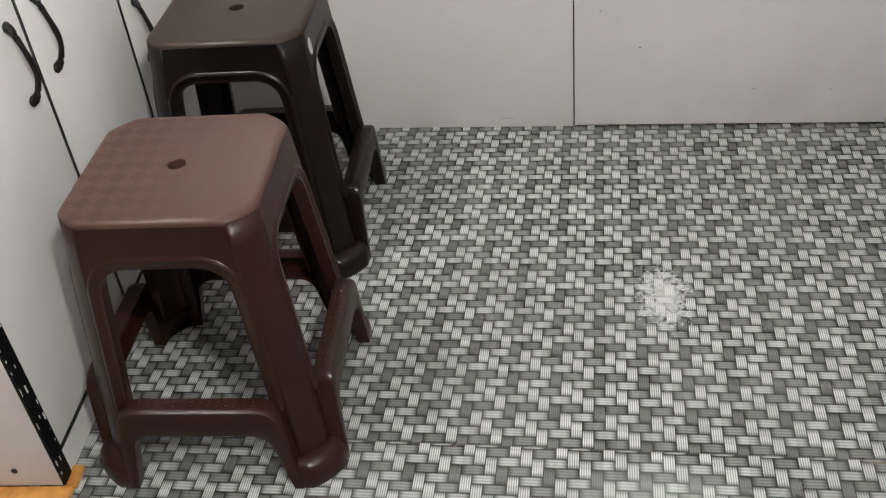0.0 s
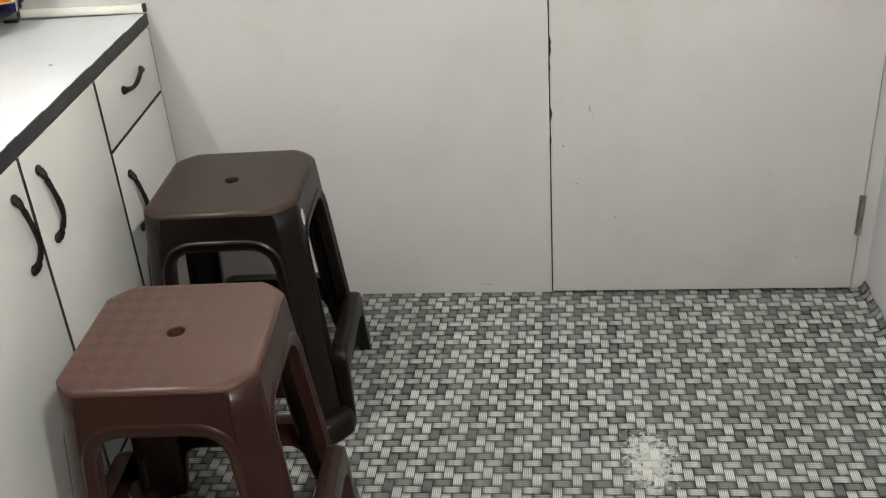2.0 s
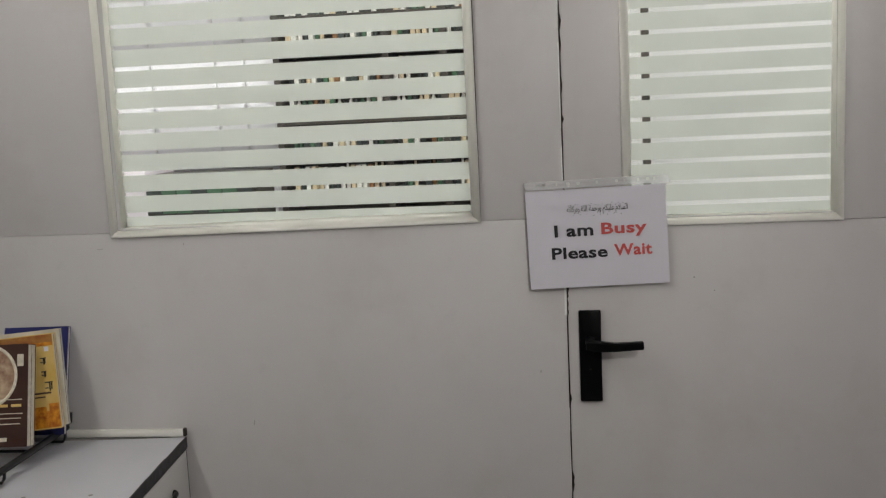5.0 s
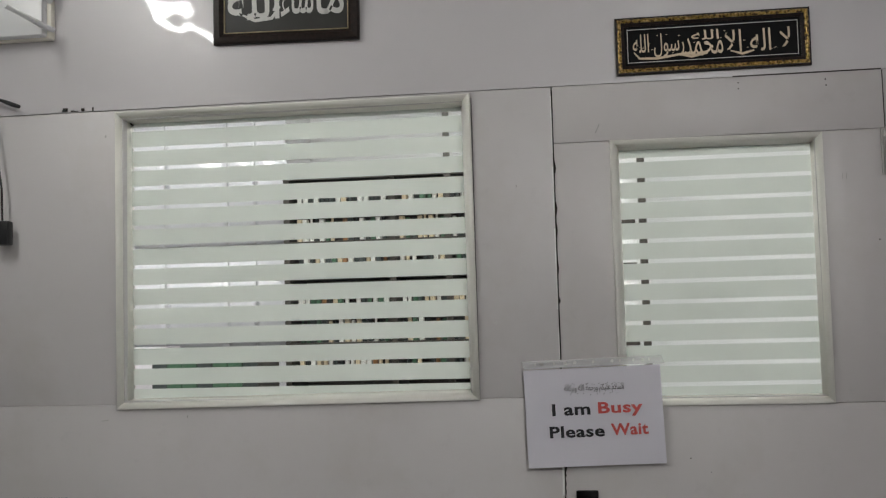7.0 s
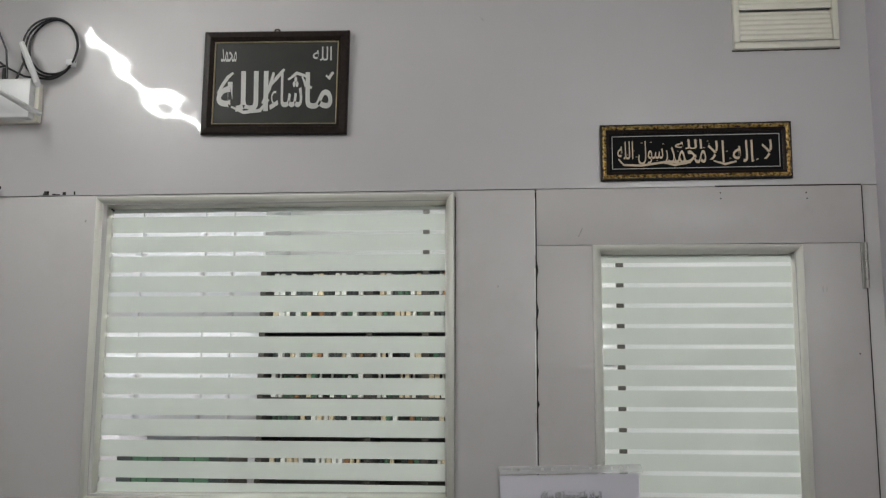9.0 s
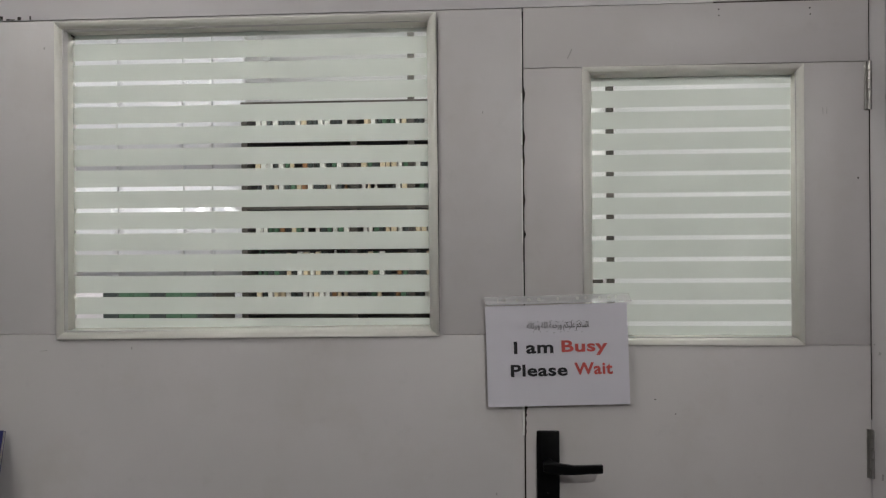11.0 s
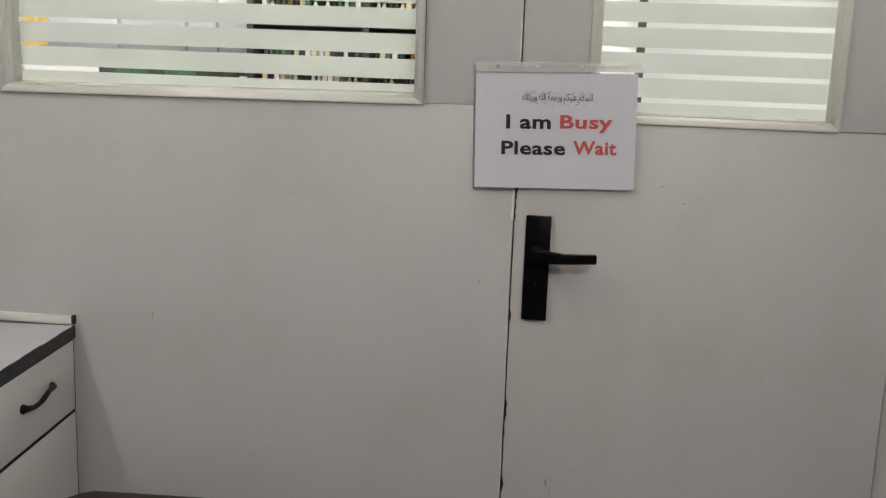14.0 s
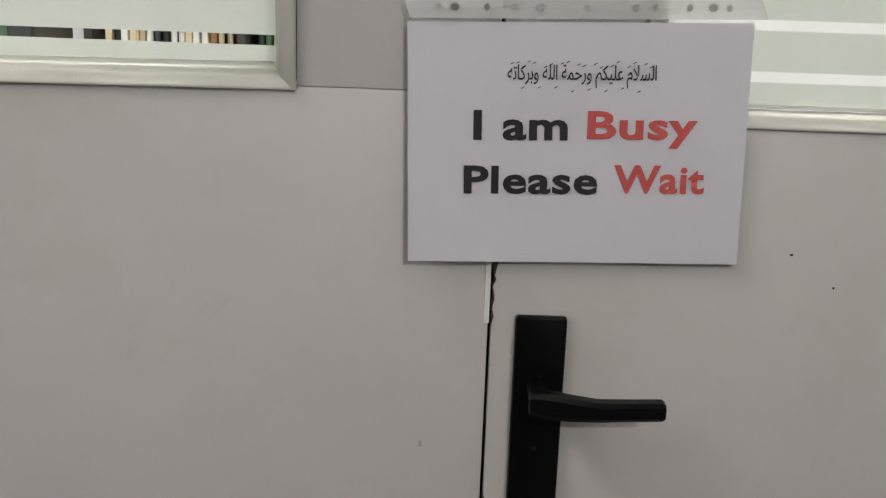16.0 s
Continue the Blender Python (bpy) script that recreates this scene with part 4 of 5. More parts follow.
bars(c, COVER_FLAME, [(-0.164, -0.002, 0.003, 0.040), (-0.10, -0.03, 0.040, 0.050), (-0.024, -0.002, 0.040, 0.056)])
bars(c, COVER_RUST, [(-0.164, -0.002, 0.192, 0.209)])
bars(c, COVER_FLAME, [(-0.164, -0.002, 0.184, 0.192)])
bars(c, COVER_BROWN, [(-0.10, -0.016, 0.078, 0.082), (-0.10, -0.03, 0.070, 0.073)], 0.0008)
# large letters down the yellow cover
for x, z, s in ((-0.020, 0.143, 0.013), (-0.022, 0.115, 0.011), (-0.010, 0.084, 0.018)):
    bars(c, INK, [(x - s, x, z + s, z + s + 0.0025), (x - s * 0.5, x - s * 0.5 + 0.003, z, z + s), (x - s, x - s * 0.6, z + s * 0.3, z + s * 0.3 + 0.0025), (x - s * 0.25, x - s * 0.1, z + 0.2 * s, z + s)], 0.0009)
bars(c, PAPER, [(-0.022, -0.012, 0.172, 0.182)], 0.0008)
mg, c = magazine("dark brown magazine with a round picture", pose(-1.157, -0.222, 0.798, -16, -1, 3), 0.155, 0.220, 0.034, COVER_BROWN)
bm = bmesh.new()
bmesh.ops.create_circle(bm, cap_ends=True, segments=40, radius=0.066, matrix=pose(-0.092, -0.0007, 0.152, 90, 0, 0))
part("round_picture", bm, COVER_TAN, c)
bm = bmesh.new()
tube(bm, [(-0.092 + 0.066 * math.cos(t), -0.0010, 0.152 + 0.066 * math.sin(t)) for t in [2 * math.pi * k / 40 for k in range(41)]], 0.0035, 6)
part("ring_print", bm, PAGES, c)
bars(c, PAGES, [(-0.024, -0.010, 0.172, 0.198), (-0.12, -0.012, 0.100, 0.102), (-0.12, -0.010, 0.070, 0.072), (-0.12, -0.014, 0.060, 0.062), (-0.12, -0.016, 0.048, 0.050), (-0.06, -0.045, 0.012, 0.020)], 0.0009)
bars(c, COVER_YELLOW, [(-0.036, -0.014, 0.085, 0.091), (-0.07, -0.044, 0.085, 0.091)], 0.0009)


# ---- notice on the door ----
notice = thing("door_notice", "printed paper notice in a clear punched sleeve", "notice", pose(-0.0765, -0.0170, 1.0735, 0, 0, 0))
PW, PH = 0.297, 0.2125


def sheet(name, x0, x1, z0, z1, y, mat, label="", nx=10, nz=8, wave=0.0015):
    bm = bmesh.new()
    g = []
    for j in range(nz + 1):
        row = []
        for i in range(nx + 1):
            s, t = i / nx, j / nz
            dy = wave * math.sin(3.1 * s + 1.7 * t) - 0.0015 * (1 - t) ** 2 + 0.0015 * t
            row.append(bm.verts.new((x0 + (x1 - x0) * s - 0.006 * t, y + dy, z0 + (z1 - z0) * t + 0.0085 * s)))
        g.append(row)
    for a, c in zip(g, g[1:]):
        for i in range(nx):
            bm.faces.new((a[i], a[i + 1], c[i + 1], c[i]))
    ob = part(name, bm, mat, notice, label)
    sol = ob.modifiers.new("wall", "SOLIDIFY")
    sol.thickness = 0.0004
    return ob


paper = sheet("paper", 0, PW, 0, PH, 0.0, PAPER, "white landscape sheet")
sleeve = sheet("sleeve_strip", -0.0035, PW + 0.004, PH + 0.003, PH + 0.020, -0.001, SLEEVE, "clear punched plastic strip", 12, 2, 0.0008)
for i, (s, w) in enumerate(((0.10, 0.004), (0.145, 0.008), (0.235, 0.0045), (0.315, 0.008), (0.385, 0.0075), (0.515, 0.005), (0.65, 0.007), (0.705, 0.0045), (0.80, 0.005), (0.865, 0.008), (0.91, 0.0045))):
    bm = bmesh.new()
    bmesh.ops.create_circle(bm, cap_ends=True, segments=16, radius=1.0)
    for v in bm.verts:
        v.co = (-0.0035 - 0.006 + (PW + 0.0075) * s + v.co.x * w * 0.5, -0.0028, PH + 0.0125 + 0.0085 * s + v.co.y * 0.0033)
    part("punch_hole", bm, STEEL if i in (1, 2, 5, 7) else PLASTER, sleeve)


def on_paper(x, z, up=0.0):
    t = z / PH
    s = x / PW
    y = 0.0015 * math.sin(3.1 * s + 1.7 * t) - 0.0015 * (1 - t) ** 2 + 0.0015 * t
    return pose(x - 0.006 * t, y - 0.0016 - up, z + 0.0085 * s, 90, 0, 0) @ pose(0, 0, 0, 0, 0, 1.6)


text_part("lettering", "I am", INK, paper, on_paper(0.058, 0.1105), 0.083, 0.0265, 0.028, 1.06, "heavy black words")
text_part("lettering", "Busy", RED_INK, paper, on_paper(0.158, 0.1045), 0.096, 0.0325, 0.028, 1.06, "heavy red word")
text_part("lettering", "Please", INK, paper, on_paper(0.050, 0.0625), 0.119, 0.0255, 0.028, 1.06, "heavy black word")
text_part("lettering", "Wait", RED_INK, paper, on_paper(0.183, 0.0640), 0.080, 0.0255, 0.028, 1.06, "heavy red word")
def onto_paper(ob):
    """Lays the flat lettering along the curl of the sheet."""
    m = ob.matrix_basis.copy()
    inv = m.inverted()
    for v in ob.data.vertices:
        p = m @ v.co
        t, s = p.z / PH, p.x / PW
        p.y = 0.0015 * math.sin(3.1 * s + 1.7 * t) - 0.0015 * (1 - t) ** 2 + 0.0015 * t - 0.0013
        v.co = inv @ p


GREETING = "\uFEEA\uFE97\uFE8E\uFB90\uFEAE\uFE91\uFEED \uFEEA\uFEE0\uFEDF\uFE8D \uFE94\uFEE4\uFEA3\uFEAD\uFEED \uFEE2\uFEDC\uFEF4\uFEE0\uFECB \uFEE1\uFEFC\uFEB4\uFEDF\uFE8D"
text_part("script_line", GREETING, INK, paper, on_paper(0.087, 0.1565), 0.129, 0.0205, 0.006, 0.96, "thin black line of Arabic script")
rng = random.Random(5)
for i in range(26):
    # vowel marks over and under the line
    x, up = 0.091 + 0.0048 * i, i % 3 != 2
    z = 0.1745 + rng.uniform(0.0, 0.005) if up else 0.1545 + rng.uniform(-0.001, 0.003)
    bm = bmesh.new()
    box(bm, -0.0016, 0.0016, -0.0003, 0.0003, -0.00035, 0.00035)
    bmesh.ops.transform(bm, matrix=on_paper(x, z) @ pose(0, 0, 0, -90, 0, 0) @ pose(0, 0, 0, 0, -28, 0), verts=bm.verts)
    part("vowel_mark", bm, INK, paper)
for ob in paper.children:
    if ob.name.startswith(("lettering", "script_line")):
        onto_paper(ob)


# ---- framed pictures ----
def moulding(parent, w, h, profile, mat, name="frame_rail", label=""):
    """Four mitred rails; profile is (in from the edge, proud of the wall) pairs. Local x across, z up, -y out."""
    corners = [(0, 0), (w, 0), (w, h), (0, h)]
    inward = [(1, 1), (-1, 1), (-1, -1), (1, -1)]
    for k in range(4):
        bm = bmesh.new()
        rows = []
        for idx in (k, (k + 1) % 4):
            (cx, cz), (ix, iz) = corners[idx], inward[idx]
            rows.append([bm.verts.new((cx + ix * a, -o, cz + iz * a)) for a, o in profile])
        n = len(profile)
        for i in range(n):
            bm.faces.new((rows[0][i], rows[0][(i + 1) % n], rows[1][(i + 1) % n], rows[1][i]))
        bm.faces.new(rows[0])
        bm.faces.new(rows[1][::-1])
        part(name, bm, mat, parent, label)


f1 = thing("framed_calligraphy", "dark brown framed calligraphy on charcoal ground with gold inner edge", "picture", pose(-0.783, -0.0005, 2.062, 1.6, 1.0, 0))
FW, FH = 0.348, 0.250
moulding(f1, FW, FH, [(0, 0), (0, 0.010), (0.004, 0.016), (0.016, 0.018), (0.024, 0.011), (0.0255, 0.009), (0.0255, 0)], FRAME_BROWN, label="dark ridged moulding")
moulding(f1, FW, FH, [(0.0250, 0.004), (0.0250, 0.0105), (0.0262, 0.0112), (0.0276, 0.0098), (0.0276, 0.004)], PALE_GOLD, "gold_slip")
art = boxpart("ground", (0.02, FW - 0.02, -0.007, -0.003, 0.02, FH - 0.02), SLATE, f1)
bm = bmesh.new()
tube(bm, [(FW / 2 + 0.012 * math.cos(a) * 0.6, -0.006, FH + 0.005 * math.sin(a)) for a in [math.pi * k / 8 for k in range(9)]], 0.0022, 6)
part("hanger", bm, CHIP, f1)
FLAT = pose(0, 0, 0, 90, 0, 0)


def art_text(parent, body, mat, x, z, w, h, y=-0.0074, bold=0.0, label="", spacing=1.0):
    return text_part("script", body, mat, parent, pose(x, y, z) @ FLAT, w, h, bold, spacing, label)


art_text(art, "\uFEEA\uFEE0\uFEDF\uFE8D", SILVER_INK, 0.034, 0.056, 0.125, 0.098, bold=0.014, label="bold white script")
art_text(art, "\u0621\uFE8E\uFEB7", SILVER_INK, 0.162, 0.060, 0.078, 0.088, bold=0.014, label="bold white script")
art_text(art, "\uFE8E\uFEE3", SILVER_INK, 0.246, 0.062, 0.066, 0.088, bold=0.014, label="bold white script")
art_text(art, "\uFEEA\uFEE0\uFEDF\uFE8D", SILVER_INK, 0.262, 0.178, 0.045, 0.034, bold=0.004)
art_text(art, "\uFEAA\uFEE4\uFEA4\uFEE3", SILVER_INK, 0.040, 0.176, 0.038, 0.034, bold=0.004)
# sweeping strokes over and under the letters
for pts in ([(0.036, 0.10), (0.046, 0.118), (0.060, 0.140), (0.072, 0.150)], [(0.070, 0.068), (0.10, 0.054), (0.140, 0.058), (0.160, 0.085)],
            [(0.145, 0.075), (0.160, 0.110), (0.170, 0.150)], [(0.165, 0.12), (0.18, 0.140), (0.195, 0.158)], [(0.205, 0.132), (0.225, 0.148), (0.250, 0.140)],
            [(0.238, 0.14), (0.248, 0.118), (0.262, 0.112)], [(0.295, 0.142), (0.302, 0.135), (0.312, 0.150)]):
    bm = bmesh.new()
    n = len(pts)
    tube(bm, [(x, -0.0076, z) for x, z in pts], [0.0012 + 0.0032 * math.sin(math.pi * (i + 0.4) / n) for i in range(n)], 8, 1.0)
    for v in bm.verts:
        v.co.y = -0.0072 - (0.0006 if v.co.y < -0.0076 else 0.0)
    part("brush_stroke", bm, SILVER_INK, art)

f2 = thing("framed_calligraphy", "long narrow black and gold framed calligraphy above the door", "picture", pose(0.1475, -0.0005, 1.9365, 1.5, -0.15, 0))
GW, GH = 0.421, 0.1285
moulding(f2, GW, GH, [(0, 0), (0, 0.008), (0.002, 0.011), (0.0045, 0.011), (0.0055, 0.006), (0.0055, 0)], FRAME_BROWN)
moulding(f2, GW, GH, [(0.0045, 0.003), (0.0045, 0.0115), (0.008, 0.0145), (0.0125, 0.0115), (0.0135, 0.003)], GOLD, "gold_rail", "carved gold leaf moulding")
moulding(f2, GW, GH, [(0.0130, 0.003), (0.0130, 0.0105), (0.018, 0.0085), (0.0205, 0.0065), (0.0205, 0.003)], FRAME_BROWN)
art = boxpart("ground", (0.016, GW - 0.016, -0.0055, -0.002, 0.016, GH - 0.016), BLACK_GROUND, f2)
for x0, x1, z0, z1 in ((0.026, GW - 0.026, 0.0265, 0.0278), (0.026, GW - 0.026, GH - 0.0278, GH - 0.0265), (0.026, 0.0273, 0.0265, GH - 0.0265), (GW - 0.0273, GW - 0.026, 0.0265, GH - 0.0265)):
    boxpart("border_line", (x0, x1, -0.0060, -0.0052, z0, z1), SILVER_INK, art)
art_text(art, "\uFEEA\uFEE0\uFEDF\uFE8D \uFEDD\uFEEE\uFEB3\uFEAD", GOLD_INK, 0.038, 0.036, 0.112, 0.054, -0.0061, 0.003, "pale gold script")
art_text(art, "\uFEAA\uFEE4\uFEA4\uFEE3", GOLD_INK, 0.150, 0.036, 0.084, 0.040, -0.0061, 0.003, "pale gold script")
art_text(art, "\uFEEA\uFEE0\uFEDF\uFE8D", GOLD_INK, 0.166, 0.070, 0.060, 0.022, -0.0061, 0.006)
art_text(art, "\uFEFB\uFE8D \uFEEA\uFEDF\uFE8D \uFEFB", GOLD_INK, 0.238, 0.038, 0.142, 0.050, -0.0061, 0.003, "pale gold script")
for pts in ([(0.040, 0.050), (0.052, 0.036), (0.09, 0.034), (0.15, 0.042), (0.19, 0.036)], [(0.14, 0.040), (0.165, 0.034), (0.20, 0.040)], [(0.25, 0.042), (0.275, 0.034), (0.30, 0.040)]):
    bm = bmesh.new()
    n = len(pts)
    tube(bm, [(x, -0.0061, z) for x, z in pts], [0.0008 + 0.002 * math.sin(math.pi * (i + 0.4) / n) for i in range(n)], 8)
    for v in bm.verts:
        v.co.y = -0.0058 - (0.0006 if v.co.y < -0.0061 else 0.0)
    part("brush_stroke", bm, GOLD_INK, art)
rng = random.Random(9)
for i in range(26):
    x, z = rng.uniform(0.045, GW - 0.045), rng.uniform(0.038, GH - 0.036)
    bm = bmesh.new()
    box(bm, x, x + 0.0035, -0.0060, -0.0054, z, z + 0.0012)
    o = part("dot", bm, GOLD_INK, art)


# ---- vent over the door ----
vent = thing("wall_vent", "white plastic louvre vent set in a rough cutout", "vent")
moulded = [(0.452, 0.684, 2.236, 2.252), (0.452, 0.466, 2.252, 2.475), (0.670, 0.684, 2.252, 2.475), (0.452, 0.684, 2.475, 2.490)]
for d4 in moulded:
    boxpart("frame", (d4[0], d4[1], -0.014, 0.01, d4[2], d4[3]), CREAM_PLASTIC, vent, 0.003)
for k in range(3):
    bm = bmesh.new()
    z, hgt = 2.2535 + k * 0.0740, 0.0735
    rows = []
    for i in range(13):                       # ribbed blade leaning in at its top
        s = i / 12
        y = -0.011 + 0.013 * s + (0.0012 if i % 2 else -0.0012)
        rows.append([bm.verts.new((x, y, z + hgt * s)) for x in (0.467, 0.669)])
    for r0, r1 in zip(rows, rows[1:]):
        bm.faces.new((r0[0], r0[1], r1[1], r1[0]))
    s = part("slat", bm, CREAM_PLASTIC, vent)
    sol = s.modifiers.new("wall", "SOLIDIFY")
    sol.thickness = 0.0016
boxpart("backing", (0.46, 0.676, 0.03, 0.034, 2.245, 2.475), SHOP_WALL, vent)
rng = random.Random(2)
bm = bmesh.new()
xs = [0.449 + 0.238 * i / 24 for i in range(25)]
lo = [2.2345 - (0.0045 if rng.random() < 0.3 else 0.0012) * rng.random() for x in xs]
low_v, top_v = [bm.verts.new((x, -0.0012, z)) for x, z in zip(xs, lo)], [bm.verts.new((x, -0.0012, 2.2375)) for x in xs]
for k in range(24):
    bm.faces.new((low_v[k], low_v[k + 1], top_v[k + 1], top_v[k]))
edge = part("rough_edge", bm, CHIP, vent, "ragged dark edge of the cutout")
sol = edge.modifiers.new("wall", "SOLIDIFY")
sol.thickness = 0.001


# ---- router and cables ----
router = thing("wifi_router", "white wifi router on the wall with two stubby aerials", "router")
boxpart("case", (-1.375, -1.190, -0.046, -0.002, 2.102, 2.200), WHITE_PLASTIC, router, 0.006)
boxpart("base", (-1.372, -1.180, -0.022, -0.0005, 2.098, 2.196), CREAM_PLASTIC, router, 0.004)
for pts in ([(-1.178, -0.030, 2.185), (-1.178, -0.040, 2.190), (-1.205, -0.055, 2.262), (-1.213, -0.058, 2.284)], [(-1.170, -0.030, 2.116), (-1.178, -0.060, 2.118), (-1.196, -0.115, 2.128), (-1.212, -0.165, 2.136)]):
    bm = bmesh.new()
    tube(bm, pts, [0.0075, 0.0085, 0.0075, 0.0065], 8, 0.8)
    part("aerial", bm, WHITE_PLASTIC, router, "white aerial", smooth=True)

coil = thing("cable_coil", "black cable hanging in a loose coil on the wall", "cable")
for k in range(3):
    bm = bmesh.new()
    r, cx, cz = 0.061 + 0.004 * k, -1.158 - 0.002 * k, 2.288 - 0.003 * k
    tube(bm, [(cx + r * math.cos(a) * (1 + 0.03 * math.sin(3 * a + k)), -0.010 - 0.005 * k - 0.004 * math.sin(2 * a + k), cz + r * 1.12 * math.sin(a)) for a in [2 * math.pi * i / 40 + 0.4 * k for i in range(41)]], 0.0027, 7)
    part("loop", bm, CABLE, coil, smooth=True)
bm = bmesh.new()
box(bm, -1.118, -1.100, -0.026, -0.002, 2.236, 2.252, 0.003)
part("tie", bm, WHITE_PLASTIC, coil, "white paper tie", smooth=True)
for pts in ([(-1.222, -0.012, 2.275), (-1.232, -0.016, 2.235), (-1.238, -0.025, 2.205)], [(-1.30, -0.02, 2.26), (-1.265, -0.02, 2.235), (-1.22, -0.02, 2.212), (-1.17, -0.018, 2.206), (-1.125, -0.012, 2.222), (-1.10, -0.012, 2.25)],
            [(-1.34, -0.02, 2.38), (-1.30, -0.02, 2.34), (-1.27, -0.022, 2.28), (-1.258, -0.03, 2.205)], [(-1.33, -0.02, 2.18), (-1.30, -0.02, 2.235), (-1.27, -0.02, 2.24)]):
    bm = bmesh.new()
    tube(bm, pts, 0.0026, 7)
    part("lead", bm, CABLE, coil, smooth=True)
bm = bmesh.new()
box(bm, -1.273, -1.265, -0.03, -0.018, 2.198, 2.232, 0.002)
part("plug", bm, CABLE, coil, "black cable plug")
adapter = thing("hanging_cable", "black cable with a small adapter hanging beside the window", "cable")
bm = bmesh.new()
tube(bm, [(-1.40, -0.02, 2.02), (-1.33, -0.022, 1.965), (-1.275, -0.024, 1.943), (-1.258, -0.026, 1.937)], [0.003, 0.003, 0.0055, 0.0045], 8)
part("plug", bm, CABLE, adapter, smooth=True)
bm = bmesh.new()
tube(bm, [(-1.33, -0.022, 1.95), (-1.315, -0.03, 1.85), (-1.30, -0.03, 1.74), (-1.298, -0.03, 1.66)], 0.0026, 7)
part("lead", bm, CABLE, adapter, smooth=True)
boxpart("box", (-1.318, -1.277, -0.045, -0.018, 1.607, 1.664), CABLE, adapter, 0.004, "black plastic block")

# scratches, filled nail holes and dirt on the boards
rng = random.Random(12)
SCUFF = surface("grey_scuff", (0.40, 0.385, 0.37), 0.5, 0.2, 200)
marks = thing("wall_mark", "small scuffs and nail marks on the boards", "mark", kind="structure")
for x, z, w, h, a in ((-0.061, 0.886, 0.003, 0.006, 0), (0.273, 1.090, 0.003, 0.002, 0), (-0.725, 0.775, 0.002, 0.012, 10), (0.090, 0.485, 0.004, 0.015, -8), (0.098, 0.47, 0.002, 0.010, 5), (-0.86, 1.196, 0.002, 0.006, 0),
                      (-1.06, 1.19, 0.016, 0.0015, -6), (-1.055, 1.86, 0.004, 0.006, 20), (-0.12, 2.33, 0.002, 0.010, -35), (0.10, 1.82, 0.002, 0.022, 25), (-0.085, 1.70, 0.002, 0.005, 0), (0.62, 1.69, 0.001, 0.014, 0), (0.628, 1.69, 0.001, 0.014, 0),
                      (0.06, 0.30, 0.003, 0.003, 0), (0.15, 0.21, 0.003, 0.003, 0), (0.41, 0.10, 0.005, 0.004, 30), (0.58, 0.095, 0.006, 0.004, 20), (-0.16, 0.025, 0.03, 0.002, 0), (0.315, 1.06, 0.002, 0.002, 0), (0.03, 0.395, 0.003, 0.003, 0),
                      (0.722, 1.205, 0.003, 0.003, 0), (0.733, 1.186, 0.005, 0.006, 15), (0.737, 0.93, 0.004, 0.013, 5), (0.736, 0.86, 0.002, 0.006, 0)):
    bm = bmesh.new()
    box(bm, -w / 2, w / 2, -0.0004, 0.0004, -h / 2, h / 2, 0.0003, 1)
    bmesh.ops.transform(bm, matrix=pose(x, -0.0064 if 0.005 < x < 0.71 and z < 1.92 else -0.0004, z, 0, a, 0), verts=bm.verts)
    part("scuff", bm, CHIP if w * h < 1.3e-5 and rng.random() < 0.5 else SCUFF, marks)
for i in range(9):
    x = -1.17 + 0.09 * rng.random()
    bm = bmesh.new()
    box(bm, x, x + rng.uniform(0.003, 0.012), -0.0009, 0.0, 1.9235, 1.9245 + rng.uniform(0.001, 0.009))
    part("torn_edge", bm, STEEL if i % 2 else CHIP, marks)


# ---- the shop behind the partition ----
SX0, SX1, SY1 = -3.2, 1.9, 3.3
bm = bmesh.new()
box(bm, SX0, SX1, WALL_T + 0.03, SY1, -0.05, 0.0)
solo("floor_shop", bm, SHOP_FLOOR, "pale floor of the shop beyond", "floor", "structure")
bm = bmesh.new()
box(bm, SX0, SX1, WALL_T, SY1, ZC, ZC + 0.1)
solo("ceiling_shop", bm, SHOP_WALL, "white ceiling of the shop beyond", "ceiling", "structure")
for nm, dims in (("wall_shop_back", (SX0, SX1, SY1, SY1 + 0.1, 0, ZC)), ("wall_shop_west", (SX0 - 0.1, SX0, WALL_T, SY1, 0, ZC)), ("wall_shop_east", (SX1, SX1 + 0.1, WALL_T, SY1, 0, ZC)),
                 ("wall_shop_front_west", (SX0, XL - 0.1, WALL_T - 0.02, WALL_T + 0.04, 0, ZC)), ("wall_shop_front_east", (XR + 0.1, SX1, WALL_T - 0.02, WALL_T + 0.04, 0, ZC))):
    bm = bmesh.new()
    box(bm, *dims)
    solo(nm, bm, SHOP_WALL, "plain white wall of the shop beyond", "wall", "structure")
for x, y in ((-1.9, 1.5), (-0.5, 1.5), (0.9, 1.5)):
    lamp = thing("ceiling_panel_lamp", "square lit panel lamp in the shop ceiling", "lamp", group="shop panel lamps")
    bm = bmesh.new()
    box(bm, x - 0.30, x + 0.30, y - 0.30, y + 0.30, ZC - 0.014, ZC - 0.0005, 0.002)
    part("rim", bm, WHITE_PLASTIC, lamp)
    bm = bmesh.new()
    box(bm, x - 0.285, x + 0.285, y - 0.285, y + 0.285, ZC - 0.018, ZC - 0.013)
    part("diffuser", bm, PANEL_LIT, lamp, "glowing diffuser")

